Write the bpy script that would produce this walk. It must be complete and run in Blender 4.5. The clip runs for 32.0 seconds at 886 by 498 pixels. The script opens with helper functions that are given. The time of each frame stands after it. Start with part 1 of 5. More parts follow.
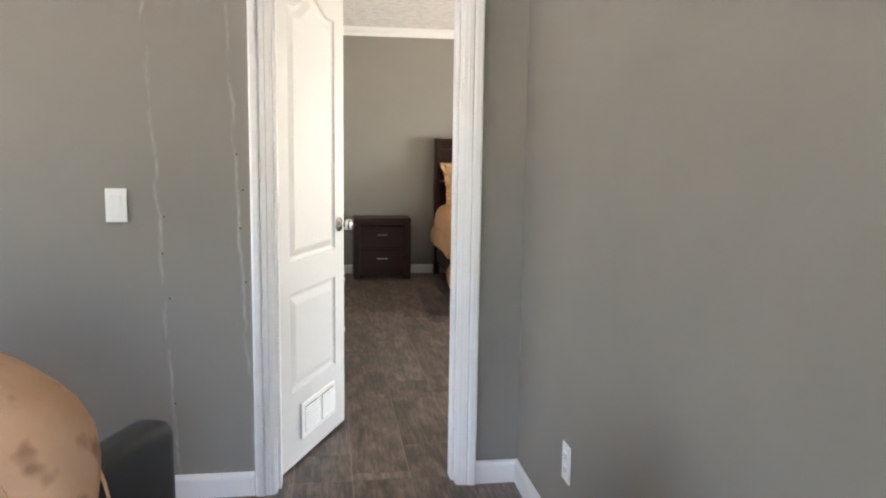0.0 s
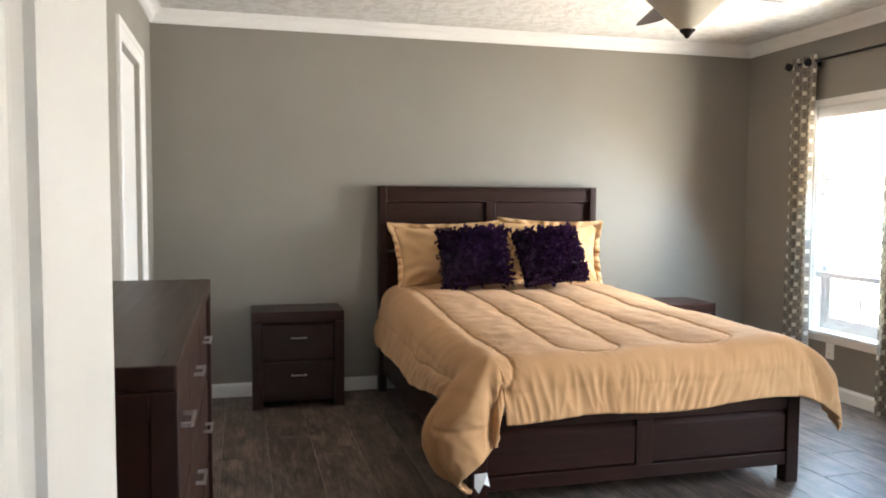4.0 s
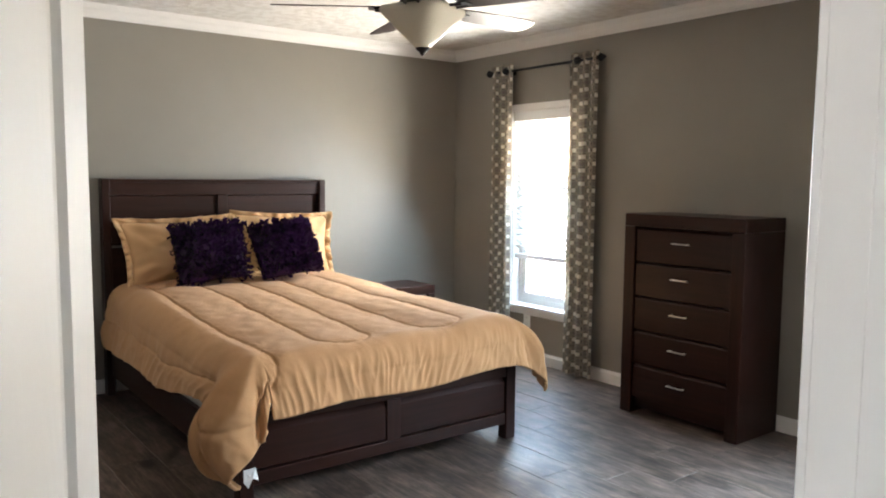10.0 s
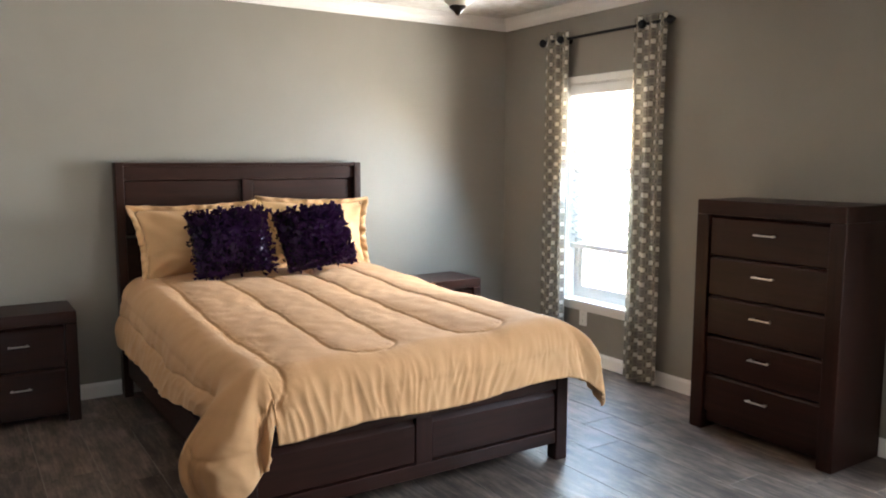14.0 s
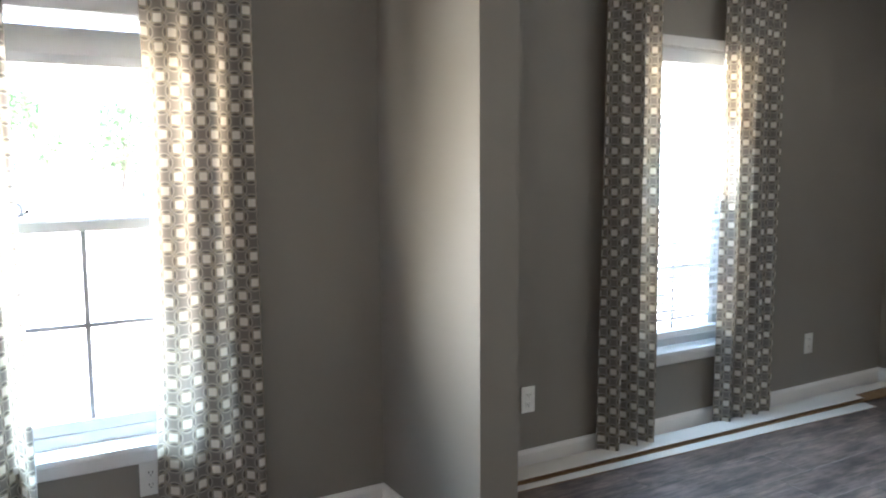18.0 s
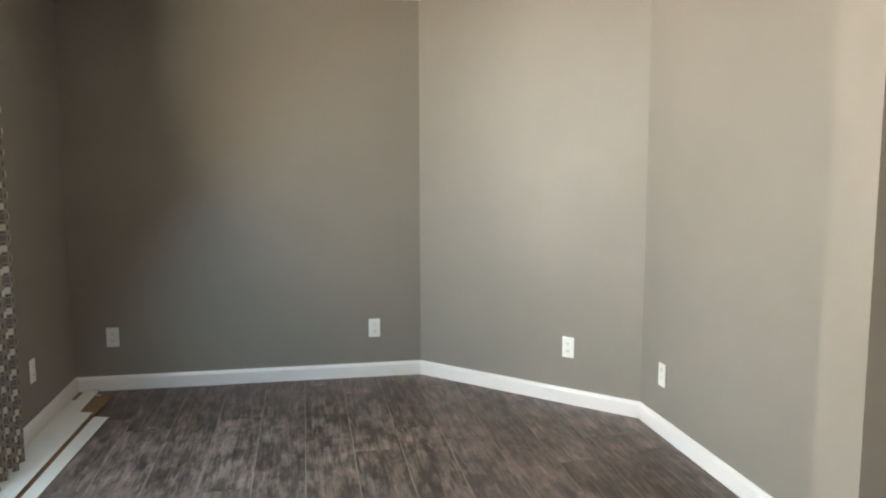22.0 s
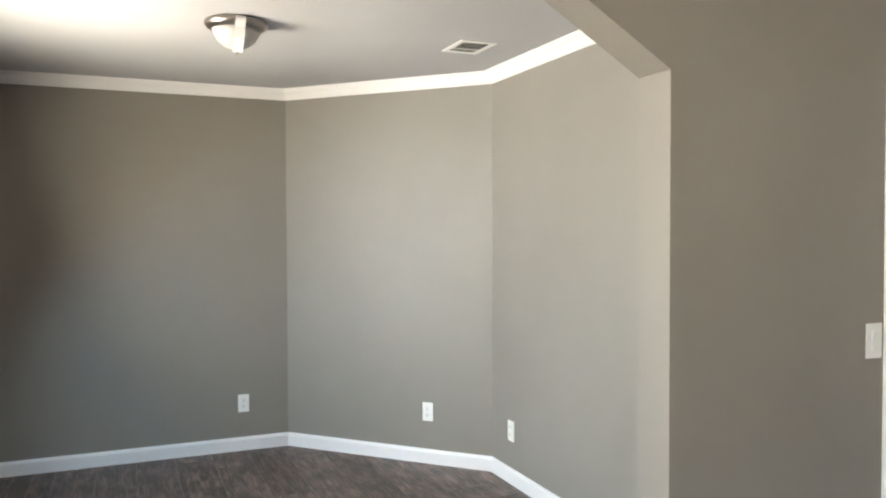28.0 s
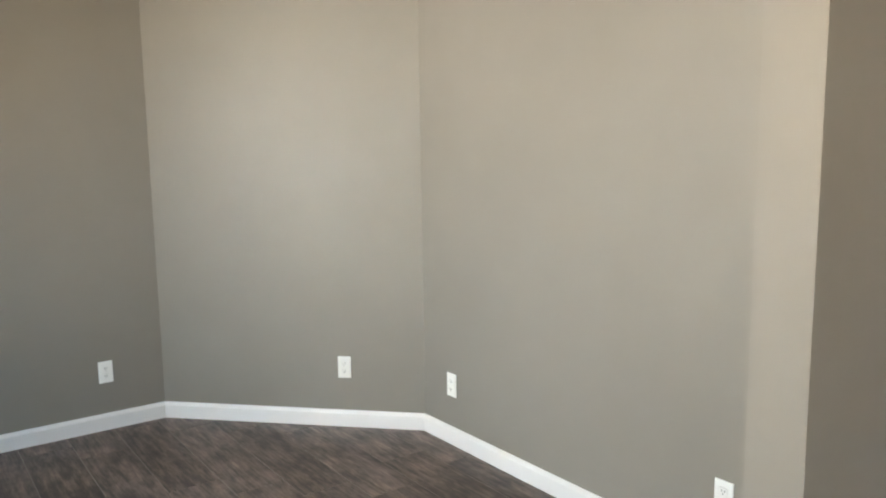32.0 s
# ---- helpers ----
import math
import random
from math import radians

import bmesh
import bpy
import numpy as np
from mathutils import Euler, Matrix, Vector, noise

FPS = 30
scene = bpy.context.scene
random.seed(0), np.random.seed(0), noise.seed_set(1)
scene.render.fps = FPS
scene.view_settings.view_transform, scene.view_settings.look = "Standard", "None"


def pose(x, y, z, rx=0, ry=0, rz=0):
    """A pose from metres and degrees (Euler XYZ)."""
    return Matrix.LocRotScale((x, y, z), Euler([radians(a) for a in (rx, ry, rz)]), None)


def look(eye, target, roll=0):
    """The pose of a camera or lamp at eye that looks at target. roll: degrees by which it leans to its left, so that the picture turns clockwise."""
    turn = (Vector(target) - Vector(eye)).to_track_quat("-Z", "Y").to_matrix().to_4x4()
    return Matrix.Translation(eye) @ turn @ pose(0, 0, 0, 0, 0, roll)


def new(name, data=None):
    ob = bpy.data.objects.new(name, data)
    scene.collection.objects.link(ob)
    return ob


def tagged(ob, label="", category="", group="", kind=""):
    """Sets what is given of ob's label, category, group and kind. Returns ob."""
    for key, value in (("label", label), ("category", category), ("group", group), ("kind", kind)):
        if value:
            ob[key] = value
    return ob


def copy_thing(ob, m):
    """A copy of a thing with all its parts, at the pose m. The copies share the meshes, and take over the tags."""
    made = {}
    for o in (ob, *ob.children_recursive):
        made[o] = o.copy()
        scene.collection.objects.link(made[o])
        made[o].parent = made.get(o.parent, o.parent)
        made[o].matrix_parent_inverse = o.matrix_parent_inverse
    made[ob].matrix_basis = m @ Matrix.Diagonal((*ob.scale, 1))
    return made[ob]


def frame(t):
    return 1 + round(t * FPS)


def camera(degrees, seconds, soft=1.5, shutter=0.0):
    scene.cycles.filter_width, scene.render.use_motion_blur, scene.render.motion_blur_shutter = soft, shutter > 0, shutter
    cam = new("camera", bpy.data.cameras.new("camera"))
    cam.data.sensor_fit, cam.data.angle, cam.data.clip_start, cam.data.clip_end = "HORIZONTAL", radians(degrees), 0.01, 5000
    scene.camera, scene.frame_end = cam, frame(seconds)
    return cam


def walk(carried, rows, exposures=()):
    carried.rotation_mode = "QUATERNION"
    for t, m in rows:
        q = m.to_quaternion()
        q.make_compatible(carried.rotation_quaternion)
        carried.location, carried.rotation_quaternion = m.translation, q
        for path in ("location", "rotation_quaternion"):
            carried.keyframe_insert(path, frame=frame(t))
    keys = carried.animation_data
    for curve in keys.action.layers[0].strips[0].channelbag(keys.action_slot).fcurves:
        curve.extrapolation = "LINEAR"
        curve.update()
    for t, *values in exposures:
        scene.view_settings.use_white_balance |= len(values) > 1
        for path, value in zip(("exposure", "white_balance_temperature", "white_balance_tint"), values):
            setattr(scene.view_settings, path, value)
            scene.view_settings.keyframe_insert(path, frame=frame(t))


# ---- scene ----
cam = camera(59.9, 32.0, 2.0)
PATH = [
    (0, (0.2, -2.301, 1.286), (0.498, -0.34, 1.026), 0.8),
    (0.5, (0.191, -1.919, 1.313), (0.422, 0.052, 1.069), 0.9),
    (1, (0.186, -1.543, 1.309), (0.438, 0.426, 1.072), 0.7),
    (1.5, (0.241, -1.174, 1.32), (0.557, 0.78, 1.033), 1.6),
    (2, (0.271, -0.832, 1.313), (0.578, 1.129, 1.064), 1.1),
    (2.5, (0.273, -0.52, 1.326), (0.581, 1.443, 1.095), 0.9),
    (3, (0.297, -0.177, 1.297), (0.625, 1.78, 1.045), 0.2),
    (3.5, (0.289, 0.266, 1.263), (0.634, 2.224, 1.045), 1.4),
    (4, (0.399, 0.401, 1.287), (0.906, 2.332, 1.161), 0.3),
    (4.5, (0.347, 0.483, 1.335), (1.078, 2.339, 1.189), 0.3),
    (6.5, (0.324, 0.61, 1.388), (1.173, 2.413, 1.223), 0.3),
    (7, (0.331, 0.633, 1.39), (1.311, 2.368, 1.22), 0.2),
    (7.5, (0.303, 0.589, 1.394), (1.369, 2.272, 1.217), 0.2),
    (8, (0.226, 0.393, 1.375), (1.297, 2.070, 1.167), 0.35),
    (8.5, (0.153, 0.347, 1.371), (1.219, 2.018, 1.104), 0.4),
    (9, (0.084, 0.353, 1.394), (1.209, 1.986, 1.137), 0.2),
    (9.5, (0.053, 0.347, 1.426), (1.247, 1.937, 1.206), 0.1),
    (10, (0.08, 0.332, 1.408), (1.284, 1.918, 1.223), 0.5),
    (10.5, (0.079, 0.346, 1.414), (1.222, 1.976, 1.221), 0.5),
    (11, (0.081, 0.36, 1.403), (1.091, 2.072, 1.178), 0.6),
    (11.5, (0.147, 0.379, 1.376), (0.977, 2.18, 1.121), 0.9),
    (12, (0.167, 0.357, 1.363), (0.895, 2.201, 1.096), 0.9),
    (12.5, (0.208, 0.346, 1.393), (0.951, 2.184, 1.125), 0.5),
    (13, (0.236, 0.4, 1.374), (1.052, 2.209, 1.127), 0.6),
    (13.5, (0.355, 0.552, 1.406), (1.289, 2.305, 1.17), 0.3),
    (15.5, (0.751, 1.14, 1.412), (2.392, 2.264, 1.202), 0.5),
    (16, (0.877, 1.278, 1.397), (2.706, 2.067, 1.212), 0.4),
    (16.5, (1.071, 1.402, 1.382), (3.016, 1.842, 1.23), 0.5),
    (17, (1.169, 1.524, 1.375), (3.16, 1.561, 1.193), -0.1),
    (17.5, (1.258, 1.75, 1.339), (3.182, 1.246, 1.131), -0.2),
    (18, (1.454, 1.923, 1.354), (3.174, 0.924, 1.141), -0.4),
    (18.5, (1.66, 2.118, 1.434), (3.083, 0.731, 1.216), -0.5),
    (19, (1.834, 2.209, 1.495), (2.986, 0.588, 1.278), -0.3),
    (19.5, (2.07, 2.21, 1.5), (2.942, 0.418, 1.329), -0.1),
    (20, (2.27, 2.205, 1.495), (2.825, 0.289, 1.35), 0.0),
    (20.5, (2.485, 2.242, 1.473), (2.718, 0.264, 1.289), -0.3),
    (21, (2.597, 2.131, 1.458), (2.638, 0.145, 1.226), -0.1),
    (21.5, (2.653, 2.009, 1.425), (2.53, 0.026, 1.189), -0.1),
    (22, (2.783, 2.013, 1.396), (2.431, 0.059, 1.157), -0.2),
    (22.5, (2.938, 2.039, 1.389), (2.327, 0.161, 1.073), -0.1),
    (23, (3.001, 2.169, 1.318), (2.307, 0.348, 0.865), 0.0),
    (23.5, (3.081, 2.344, 1.317), (2.405, 0.548, 0.752), 0.4),
    (24, (3.169, 2.391, 1.426), (2.512, 0.54, 1.048), 0.3),
    (24.5, (3.266, 2.393, 1.531), (2.575, 0.519, 1.422), -0.1),
    (26.5, (3.225, 2.4, 1.498), (2.523, 0.527, 1.484), -0.2),
    (27, (3.169, 2.426, 1.496), (2.434, 0.567, 1.462), -0.2),
    (27.5, (3.134, 2.435, 1.496), (2.361, 0.591, 1.457), -0.1),
    (28, (3.118, 2.44, 1.482), (2.341, 0.598, 1.427), -0.2),
    (28.5, (3.114, 2.431, 1.477), (2.331, 0.593, 1.388), -0.1),
    (29, (3.129, 2.389, 1.432), (2.424, 0.523, 1.279), 0.1),
    (29.5, (3.115, 2.202, 1.371), (2.518, 0.308, 1.131), 0.0),
    (30, (3.231, 2.041, 1.333), (2.58, 0.17, 1.055), 0.4),
    (30.5, (3.171, 1.924, 1.356), (2.472, 0.074, 1.055), -0.3),
    (31, (3.037, 1.701, 1.43), (2.295, -0.137, 1.165), -0.7),
    (31.5, (3.102, 1.55, 1.48), (2.159, -0.199, 1.251), -0.8),
    (32, (3.251, 1.48, 1.504), (2.081, -0.118, 1.228), -0.8),
]
walk(cam, [(t, look(eye, target, roll)) for t, eye, target, roll in PATH], [(0, 5.95, 6450, 10), (1, 5.76, 6450, 10), (2, 5.68, 6450, 10), (3.2, 5.58, 6450, 10), (4.4, 5.7, 6150, 10), (7.4, 5.68, 6150, 10), (8.4, 5.45, 6150, 10), (10.4, 5.45, 6150, 10), (11.4, 5.58, 6150, 10), (13.5, 5.66, 6150, 10), (15.5, 5.65, 5700, 10), (18.0, 5.65, 5500, 10), (19.5, 5.58, 6350, 10), (22, 5.6, 6450, 10), (23, 5.88, 6350, 10),
                   (24, 5.95, 6550, 10), (26.5, 5.65, 6050, 10), (28, 5.65, 6050, 10), (30, 5.67, 6250, 10), (31, 5.66, 6350, 10), (32, 5.5, 6350, 10)])

# ---- world, sun, window light ----
world = bpy.data.worlds.new("daylight")
world.use_nodes = True
scene.world = world
wn = world.node_tree.nodes
sky = wn.new("ShaderNodeTexSky")
sky.sky_type, sky.sun_disc = "NISHITA", False
sky.sun_elevation, sky.sun_rotation = radians(58), radians(195)
sky.air_density, sky.dust_density = 1.0, 1.5
wn["Background"].inputs["Strength"].default_value = 0.06
world.node_tree.links.new(sky.outputs["Color"], wn["Background"].inputs["Color"])

sun_data = bpy.data.lights.new("sun", "SUN")
sun_data.energy, sun_data.angle, sun_data.color = 2.2, radians(0.5), (1.0, 0.95, 0.88)
sun = new("sun", sun_data)
sun.matrix_world = look((-6, -20, 34), (0, 0, 0))


def window_light(name, at, towards, width, height, watts, color=(0.93, 0.97, 1.0)):
    data = bpy.data.lights.new(name, "AREA")
    data.shape, data.size, data.size_y, data.energy, data.color = "RECTANGLE", width, height, watts, color
    ob = new(name, data)
    ob.matrix_world = look(at, towards)
    return ob


WIN_Y = (4.465, 1.68, -1.06)
XE, YN, YS, XW, YP, YD, XB = 4.155, 5.538, -2.788, 1.038, 0.637, 0.49, -0.137
CEIL, CEIL_R = 2.455, 2.415
# at each window's opening area lamps stand in for daylight: cool skylight slanting down into the room, warm light
# thrown up from the sunlit ground
COOL, WARM, BLUE, GOLD = (0.64, 0.84, 1.0), (1.0, 0.89, 0.73), (0.60, 0.82, 1.0), (1.0, 0.855, 0.645)
WINDOW_LIGHTS = (("bed", WIN_Y[0], 1.30, (0.1, 4.6), 0.50, 0.95, 1.22, 1.32, 138, 128, 0.28, COOL, WARM), ("middle", WIN_Y[1], 1.18, (0.5, 3.2), 0.30, 1.2, 0.86, 0.70, 96, 94, 0.28, COOL, WARM),
                 # second pair at the middle window, added to brighten the pier and jamb
                 ("middle_added", WIN_Y[1], 1.18, (2.0, 0.35), 0.26, 1.2, 0.14, 0.58, 90, 112, 0.28, COOL, GOLD), ("retreat", WIN_Y[2], 1.46, (1.0, -1.45), 0.36, 0.70, 1.08, 1.29, 128, 130, 0.31, BLUE, GOLD))
for tag, yc, zc, aim, width, height, sky_watts, ground_watts, sky_spread, ground_spread, lift, sky_color, ground_color in WINDOW_LIGHTS:
    for nm, rise, watts, color, spread in (("sky", -0.80, sky_watts, sky_color, sky_spread), ("ground", lift, ground_watts, ground_color, ground_spread)):
        out = Vector((aim[0] - XE, aim[1] - yc)).normalized()
        lamp = window_light("window_light_%s_%s" % (tag, nm), (XE - 0.004, yc, zc), (XE - 0.004 + out.x, yc + out.y, zc + rise), width, height, watts, color)
        lamp.data.spread = radians(spread)
# two lamps in unseen openings, added to light the entry room
window_light("added_light_entry_west", (-3.295, -0.75, 1.40), (-1.0, -0.85, 1.3), 0.85, 0.85, 0.71, (0.97, 0.965, 1.0))
window_light("window_light_entry_south", (0.25, -4.395, 1.45), (0.25, -1.0, 1.25), 0.85, 0.95, 0.045, (0.97, 0.965, 1.0))


# ---- materials ----
def material(name, color, rough=0.6, metal=0.0, spec=0.5):
    m = bpy.data.materials.new(name)
    m.use_nodes = True
    b = m.node_tree.nodes["Principled BSDF"]
    b.inputs["Base Color"].default_value = (*color, 1)
    b.inputs["Roughness"].default_value = rough
    b.inputs["Metallic"].default_value = metal
    b.inputs["Specular IOR Level"].default_value = spec
    return m, m.node_tree.nodes, m.node_tree.links, b


def coords(n, l, kind="Object", scale=(1, 1, 1), shift=True):
    tc = n.new("ShaderNodeTexCoord")
    mp = n.new("ShaderNodeMapping")
    mp.inputs["Scale"].default_value = scale
    l.new(tc.outputs[kind], mp.inputs["Vector"])
    if shift:
        info = n.new("ShaderNodeObjectInfo")
        mul = n.new("ShaderNodeVectorMath")
        mul.operation = "SCALE"
        mul.inputs[0].default_value = (37.0, 51.0, 13.0)
        l.new(info.outputs["Random"], mul.inputs["Scale"])
        l.new(mul.outputs[0], mp.inputs["Location"])
    return mp.outputs["Vector"]


def noise_tex(n, l, vec, scale, detail=4.0, rough=0.55):
    t = n.new("ShaderNodeTexNoise")
    t.inputs["Scale"].default_value, t.inputs["Detail"].default_value, t.inputs["Roughness"].default_value = scale, detail, rough
    l.new(vec, t.inputs["Vector"])
    return t.outputs["Fac"]


def ramp(n, l, fac, stops):
    r = n.new("ShaderNodeValToRGB")
    e = r.color_ramp.elements
    e[0].position, e[0].color = stops[0][0], (*stops[0][1], 1)
    e[1].position, e[1].color = stops[-1][0], (*stops[-1][1], 1)
    for p, c in stops[1:-1]:
        x = e.new(p)
        x.color = (*c, 1)
    l.new(fac, r.inputs["Fac"])
    return r.outputs["Color"]


def bump(n, l, b, height, strength, distance=0.002):
    k = n.new("ShaderNodeBump")
    k.inputs["Strength"].default_value, k.inputs["Distance"].default_value = strength, distance
    l.new(height, k.inputs["Height"])
    l.new(k.outputs["Normal"], b.inputs["Normal"])
    return k


def mapped(n, l, fac, lo, hi):
    r = n.new("ShaderNodeMapRange")
    r.inputs["To Min"].default_value, r.inputs["To Max"].default_value = lo, hi
    l.new(fac, r.inputs["Value"])
    return r.outputs["Result"]


def math_node(n, l, op, a, b=None, c=None):
    k = n.new("ShaderNodeMath")
    k.operation = op
    for i, x in enumerate((a, b, c)):
        if x is None:
            continue
        if isinstance(x, (int, float)):
            k.inputs[i].default_value = x
        else:
            l.new(x, k.inputs[i])
    return k.outputs[0]


def mixed(n, l, fac, a, b):
    k = n.new("ShaderNodeMix")
    k.data_type = "RGBA"
    if isinstance(fac, (int, float)):
        k.inputs["Factor"].default_value = fac
    else:
        l.new(fac, k.inputs["Factor"])
    for key, x in (("A", a), ("B", b)):
        if isinstance(x, tuple):
            k.inputs[key].default_value = (*x, 1)
        else:
            l.new(x, k.inputs[key])
    return k.outputs["Result"]


def paint(name, color, rough=0.62, grain=0.25, patches=0.05):
    m, n, l, b = material(name, color, rough)
    v = coords(n, l, shift=False)
    big = noise_tex(n, l, v, 1.3, 3)
    lo, hi = tuple(c * (1 - patches) for c in color), tuple(c * (1 + patches) for c in color)
    l.new(ramp(n, l, big, [(0.3, lo), (0.7, hi)]), b.inputs["Base Color"])
    l.new(mapped(n, l, noise_tex(n, l, v, 4, 3), rough - 0.07, rough + 0.07), b.inputs["Roughness"])
    bump(n, l, b, noise_tex(n, l, v, 260, 3), grain, 0.001)
    return m


WALL_COLOR = (0.245, 0.226, 0.199)
M_WALL = paint("taupe_wall_paint", WALL_COLOR, 0.55)


def worn_paint():
    """Taupe paint with patched, scraped drywall seams beside the entry door."""
    m = paint("patched_taupe_paint", WALL_COLOR, 0.6)
    n, l = m.node_tree.nodes, m.node_tree.links
    b = n["Principled BSDF"]
    tc = n.new("ShaderNodeTexCoord")
    sep = n.new("ShaderNodeSeparateXYZ")
    l.new(tc.outputs["Object"], sep.inputs[0])
    wob = noise_tex(n, l, coords(n, l, scale=(1, 1, 3.0), shift=False), 2.0, 4)
    brk = noise_tex(n, l, coords(n, l, scale=(9, 1, 2.2), shift=False), 2.4, 5, 0.7)
    total = None
    for x0, half in ((-0.335, 0.010), (-0.062, 0.009)):
        d = math_node(n, l, "ABSOLUTE", math_node(n, l, "SUBTRACT", math_node(n, l, "MULTIPLY_ADD", sep.outputs["Z"], 0.045, math_node(n, l, "MULTIPLY_ADD", wob, 0.05, sep.outputs["X"])), x0 + 0.025))
        line = mapped(n, l, math_node(n, l, "DIVIDE", d, half), 1.0, 0.0)
        total = line if total is None else math_node(n, l, "MAXIMUM", total, line)
    total = math_node(n, l, "MULTIPLY", total, mapped(n, l, math_node(n, l, "MULTIPLY_ADD", brk, 5.0, -2.2), 0.0, 1.0))
    old = b.inputs["Base Color"].links[0].from_socket
    l.new(mixed(n, l, math_node(n, l, "MULTIPLY", total, 0.85), old, (0.44, 0.42, 0.37)), b.inputs["Base Color"])
    return m


M_WORN = worn_paint()
M_TRIM = paint("white_semigloss_trim", (0.79, 0.78, 0.77), 0.34, 0.05, 0.02)


def ceiling_mat():
    m, n, l, b = material("knockdown_ceiling", (0.72, 0.70, 0.68), 0.8)
    v = coords(n, l, shift=False)
    a = noise_tex(n, l, v, 16, 5, 0.6)
    l.new(ramp(n, l, a, [(0.42, (0.60, 0.58, 0.55)), (0.56, (0.70, 0.69, 0.67))]), b.inputs["Base Color"])
    bump(n, l, b, ramp(n, l, a, [(0.45, (0, 0, 0)), (0.55, (1, 1, 1))]), 0.7, 0.005)
    return m


M_CEIL = ceiling_mat()
# white ceiling, greyed in colour to hold down the window lamp's brightness
M_CEIL_R = paint("smooth_ceiling_dimmed", (0.44, 0.44, 0.45), 0.8, 0.9, 0.05)


def wood(name, dark, light, rough=0.38, axis="X", coat=0.06):
    m, n, l, b = material(name, light, rough, spec=0.22)
    stretch = {"X": (1.2, 22, 22), "Y": (22, 1.2, 22), "Z": (22, 22, 1.2)}[axis]
    v = coords(n, l, scale=stretch)
    g = noise_tex(n, l, v, 1.6, 6, 0.65)
    big = noise_tex(n, l, coords(n, l), 3.0, 2)
    c = ramp(n, l, g, [(0.3, dark), (0.7, light)])
    c2 = mixed(n, l, mapped(n, l, big, 0.0, 0.5), c, tuple((a + b_) * 0.42 for a, b_ in zip(dark, light)))
    l.new(c2, b.inputs["Base Color"])
    l.new(mapped(n, l, g, rough - 0.06, rough + 0.1), b.inputs["Roughness"])
    b.inputs["Coat Weight"].default_value, b.inputs["Coat Roughness"].default_value = coat, 0.25
    bump(n, l, b, g, 0.12, 0.001)
    return m


ESP_D, ESP_L = (0.0120, 0.0038, 0.0026), (0.033, 0.0100, 0.0062)
M_WX = wood("espresso_wood_x", ESP_D, ESP_L, axis="X")
M_WY = wood("espresso_wood_y", ESP_D, ESP_L, axis="Y")
M_WZ = wood("espresso_wood_z", ESP_D, ESP_L, axis="Z")
M_FAN = wood("dark_fan_blade", (0.02, 0.013, 0.012), (0.05, 0.032, 0.028), 0.38)


def tile_mat():
    m, n, l, b = material("wood_look_tile", (0.12, 0.1, 0.085), 0.36)
    info = n.new("ShaderNodeObjectInfo")
    grain = noise_tex(n, l, coords(n, l, scale=(34, 2.6, 1)), 2.2, 8, 0.72)
    g = noise_tex(n, l, coords(n, l, scale=(15, 2.2, 1)), 2.2, 7, 0.70)
    blotch = noise_tex(n, l, coords(n, l, scale=(6, 2.4, 1)), 2.4, 5, 0.65)
    s = math_node(n, l, "MULTIPLY_ADD", blotch, 0.43, math_node(n, l, "MULTIPLY_ADD", grain, 0.42, math_node(n, l, "MULTIPLY_ADD", info.outputs["Random"], 0.05, math_node(n, l, "MULTIPLY", g, 0.35))))
    tan = ramp(n, l, s, [(0.50, (0.027, 0.0182, 0.0135)), (0.58, (0.068, 0.0475, 0.0350)), (0.65, (0.142, 0.102, 0.0765)), (0.78, (0.290, 0.216, 0.166))])
    grey = ramp(n, l, s, [(0.50, (0.026, 0.0182, 0.0155)), (0.58, (0.063, 0.0450, 0.0385)), (0.65, (0.124, 0.0905, 0.0780)), (0.78, (0.245, 0.186, 0.162))])
    hue = noise_tex(n, l, coords(n, l, scale=(9, 2.0, 1)), 1.3, 3, 0.5)
    l.new(mixed(n, l, mapped(n, l, hue, -0.5, 1.5), grey, tan), b.inputs["Base Color"])
    l.new(mapped(n, l, g, 0.33, 0.54), b.inputs["Roughness"])
    bump(n, l, b, g, 0.22, 0.0015)
    return m


M_TILE = tile_mat()
M_GROUT = paint("grout", (0.27, 0.245, 0.215), 0.9, 0.3, 0.15)


def cloth(name, dark, light, rough=0.85, scale=380, sheen=0.3):
    m, n, l, b = material(name, light, rough, spec=0.2)
    v = coords(n, l, shift=False)
    big = noise_tex(n, l, v, 3.2, 4)
    l.new(ramp(n, l, big, [(0.3, dark), (0.7, light)]), b.inputs["Base Color"])
    b.inputs["Sheen Weight"].default_value = sheen * 0.25
    bump(n, l, b, noise_tex(n, l, v, scale, 2), 0.18, 0.0012)
    return m


M_TAN = cloth("tan_comforter_cotton", (0.49, 0.275, 0.132), (0.55, 0.318, 0.158))
M_SHAM = cloth("golden_sham_cotton", (0.56, 0.345, 0.17), (0.63, 0.40, 0.21))
M_PURPLE = cloth("dark_purple_ruffle", (0.016, 0.0055, 0.032), (0.062, 0.02, 0.10), 0.27, 200, 0.1)
M_PURPLE.node_tree.nodes["Principled BSDF"].inputs["Specular IOR Level"].default_value = 0.5
M_SHEET = cloth("white_mattress", (0.6, 0.58, 0.55), (0.7, 0.68, 0.65))
M_TAG = cloth("white_care_tag", (0.75, 0.75, 0.74), (0.85, 0.85, 0.84))
M_NICKEL, nk_n, nk_l, nk_b = material("brushed_nickel", (0.62, 0.60, 0.57), 0.28, 1.0)
bump(nk_n, nk_l, nk_b, noise_tex(nk_n, nk_l, coords(nk_n, nk_l, scale=(4, 4, 160)), 6, 2), 0.05, 0.0005)
M_CHROME = material("chrome", (0.75, 0.74, 0.73), 0.12, 1.0)[0]
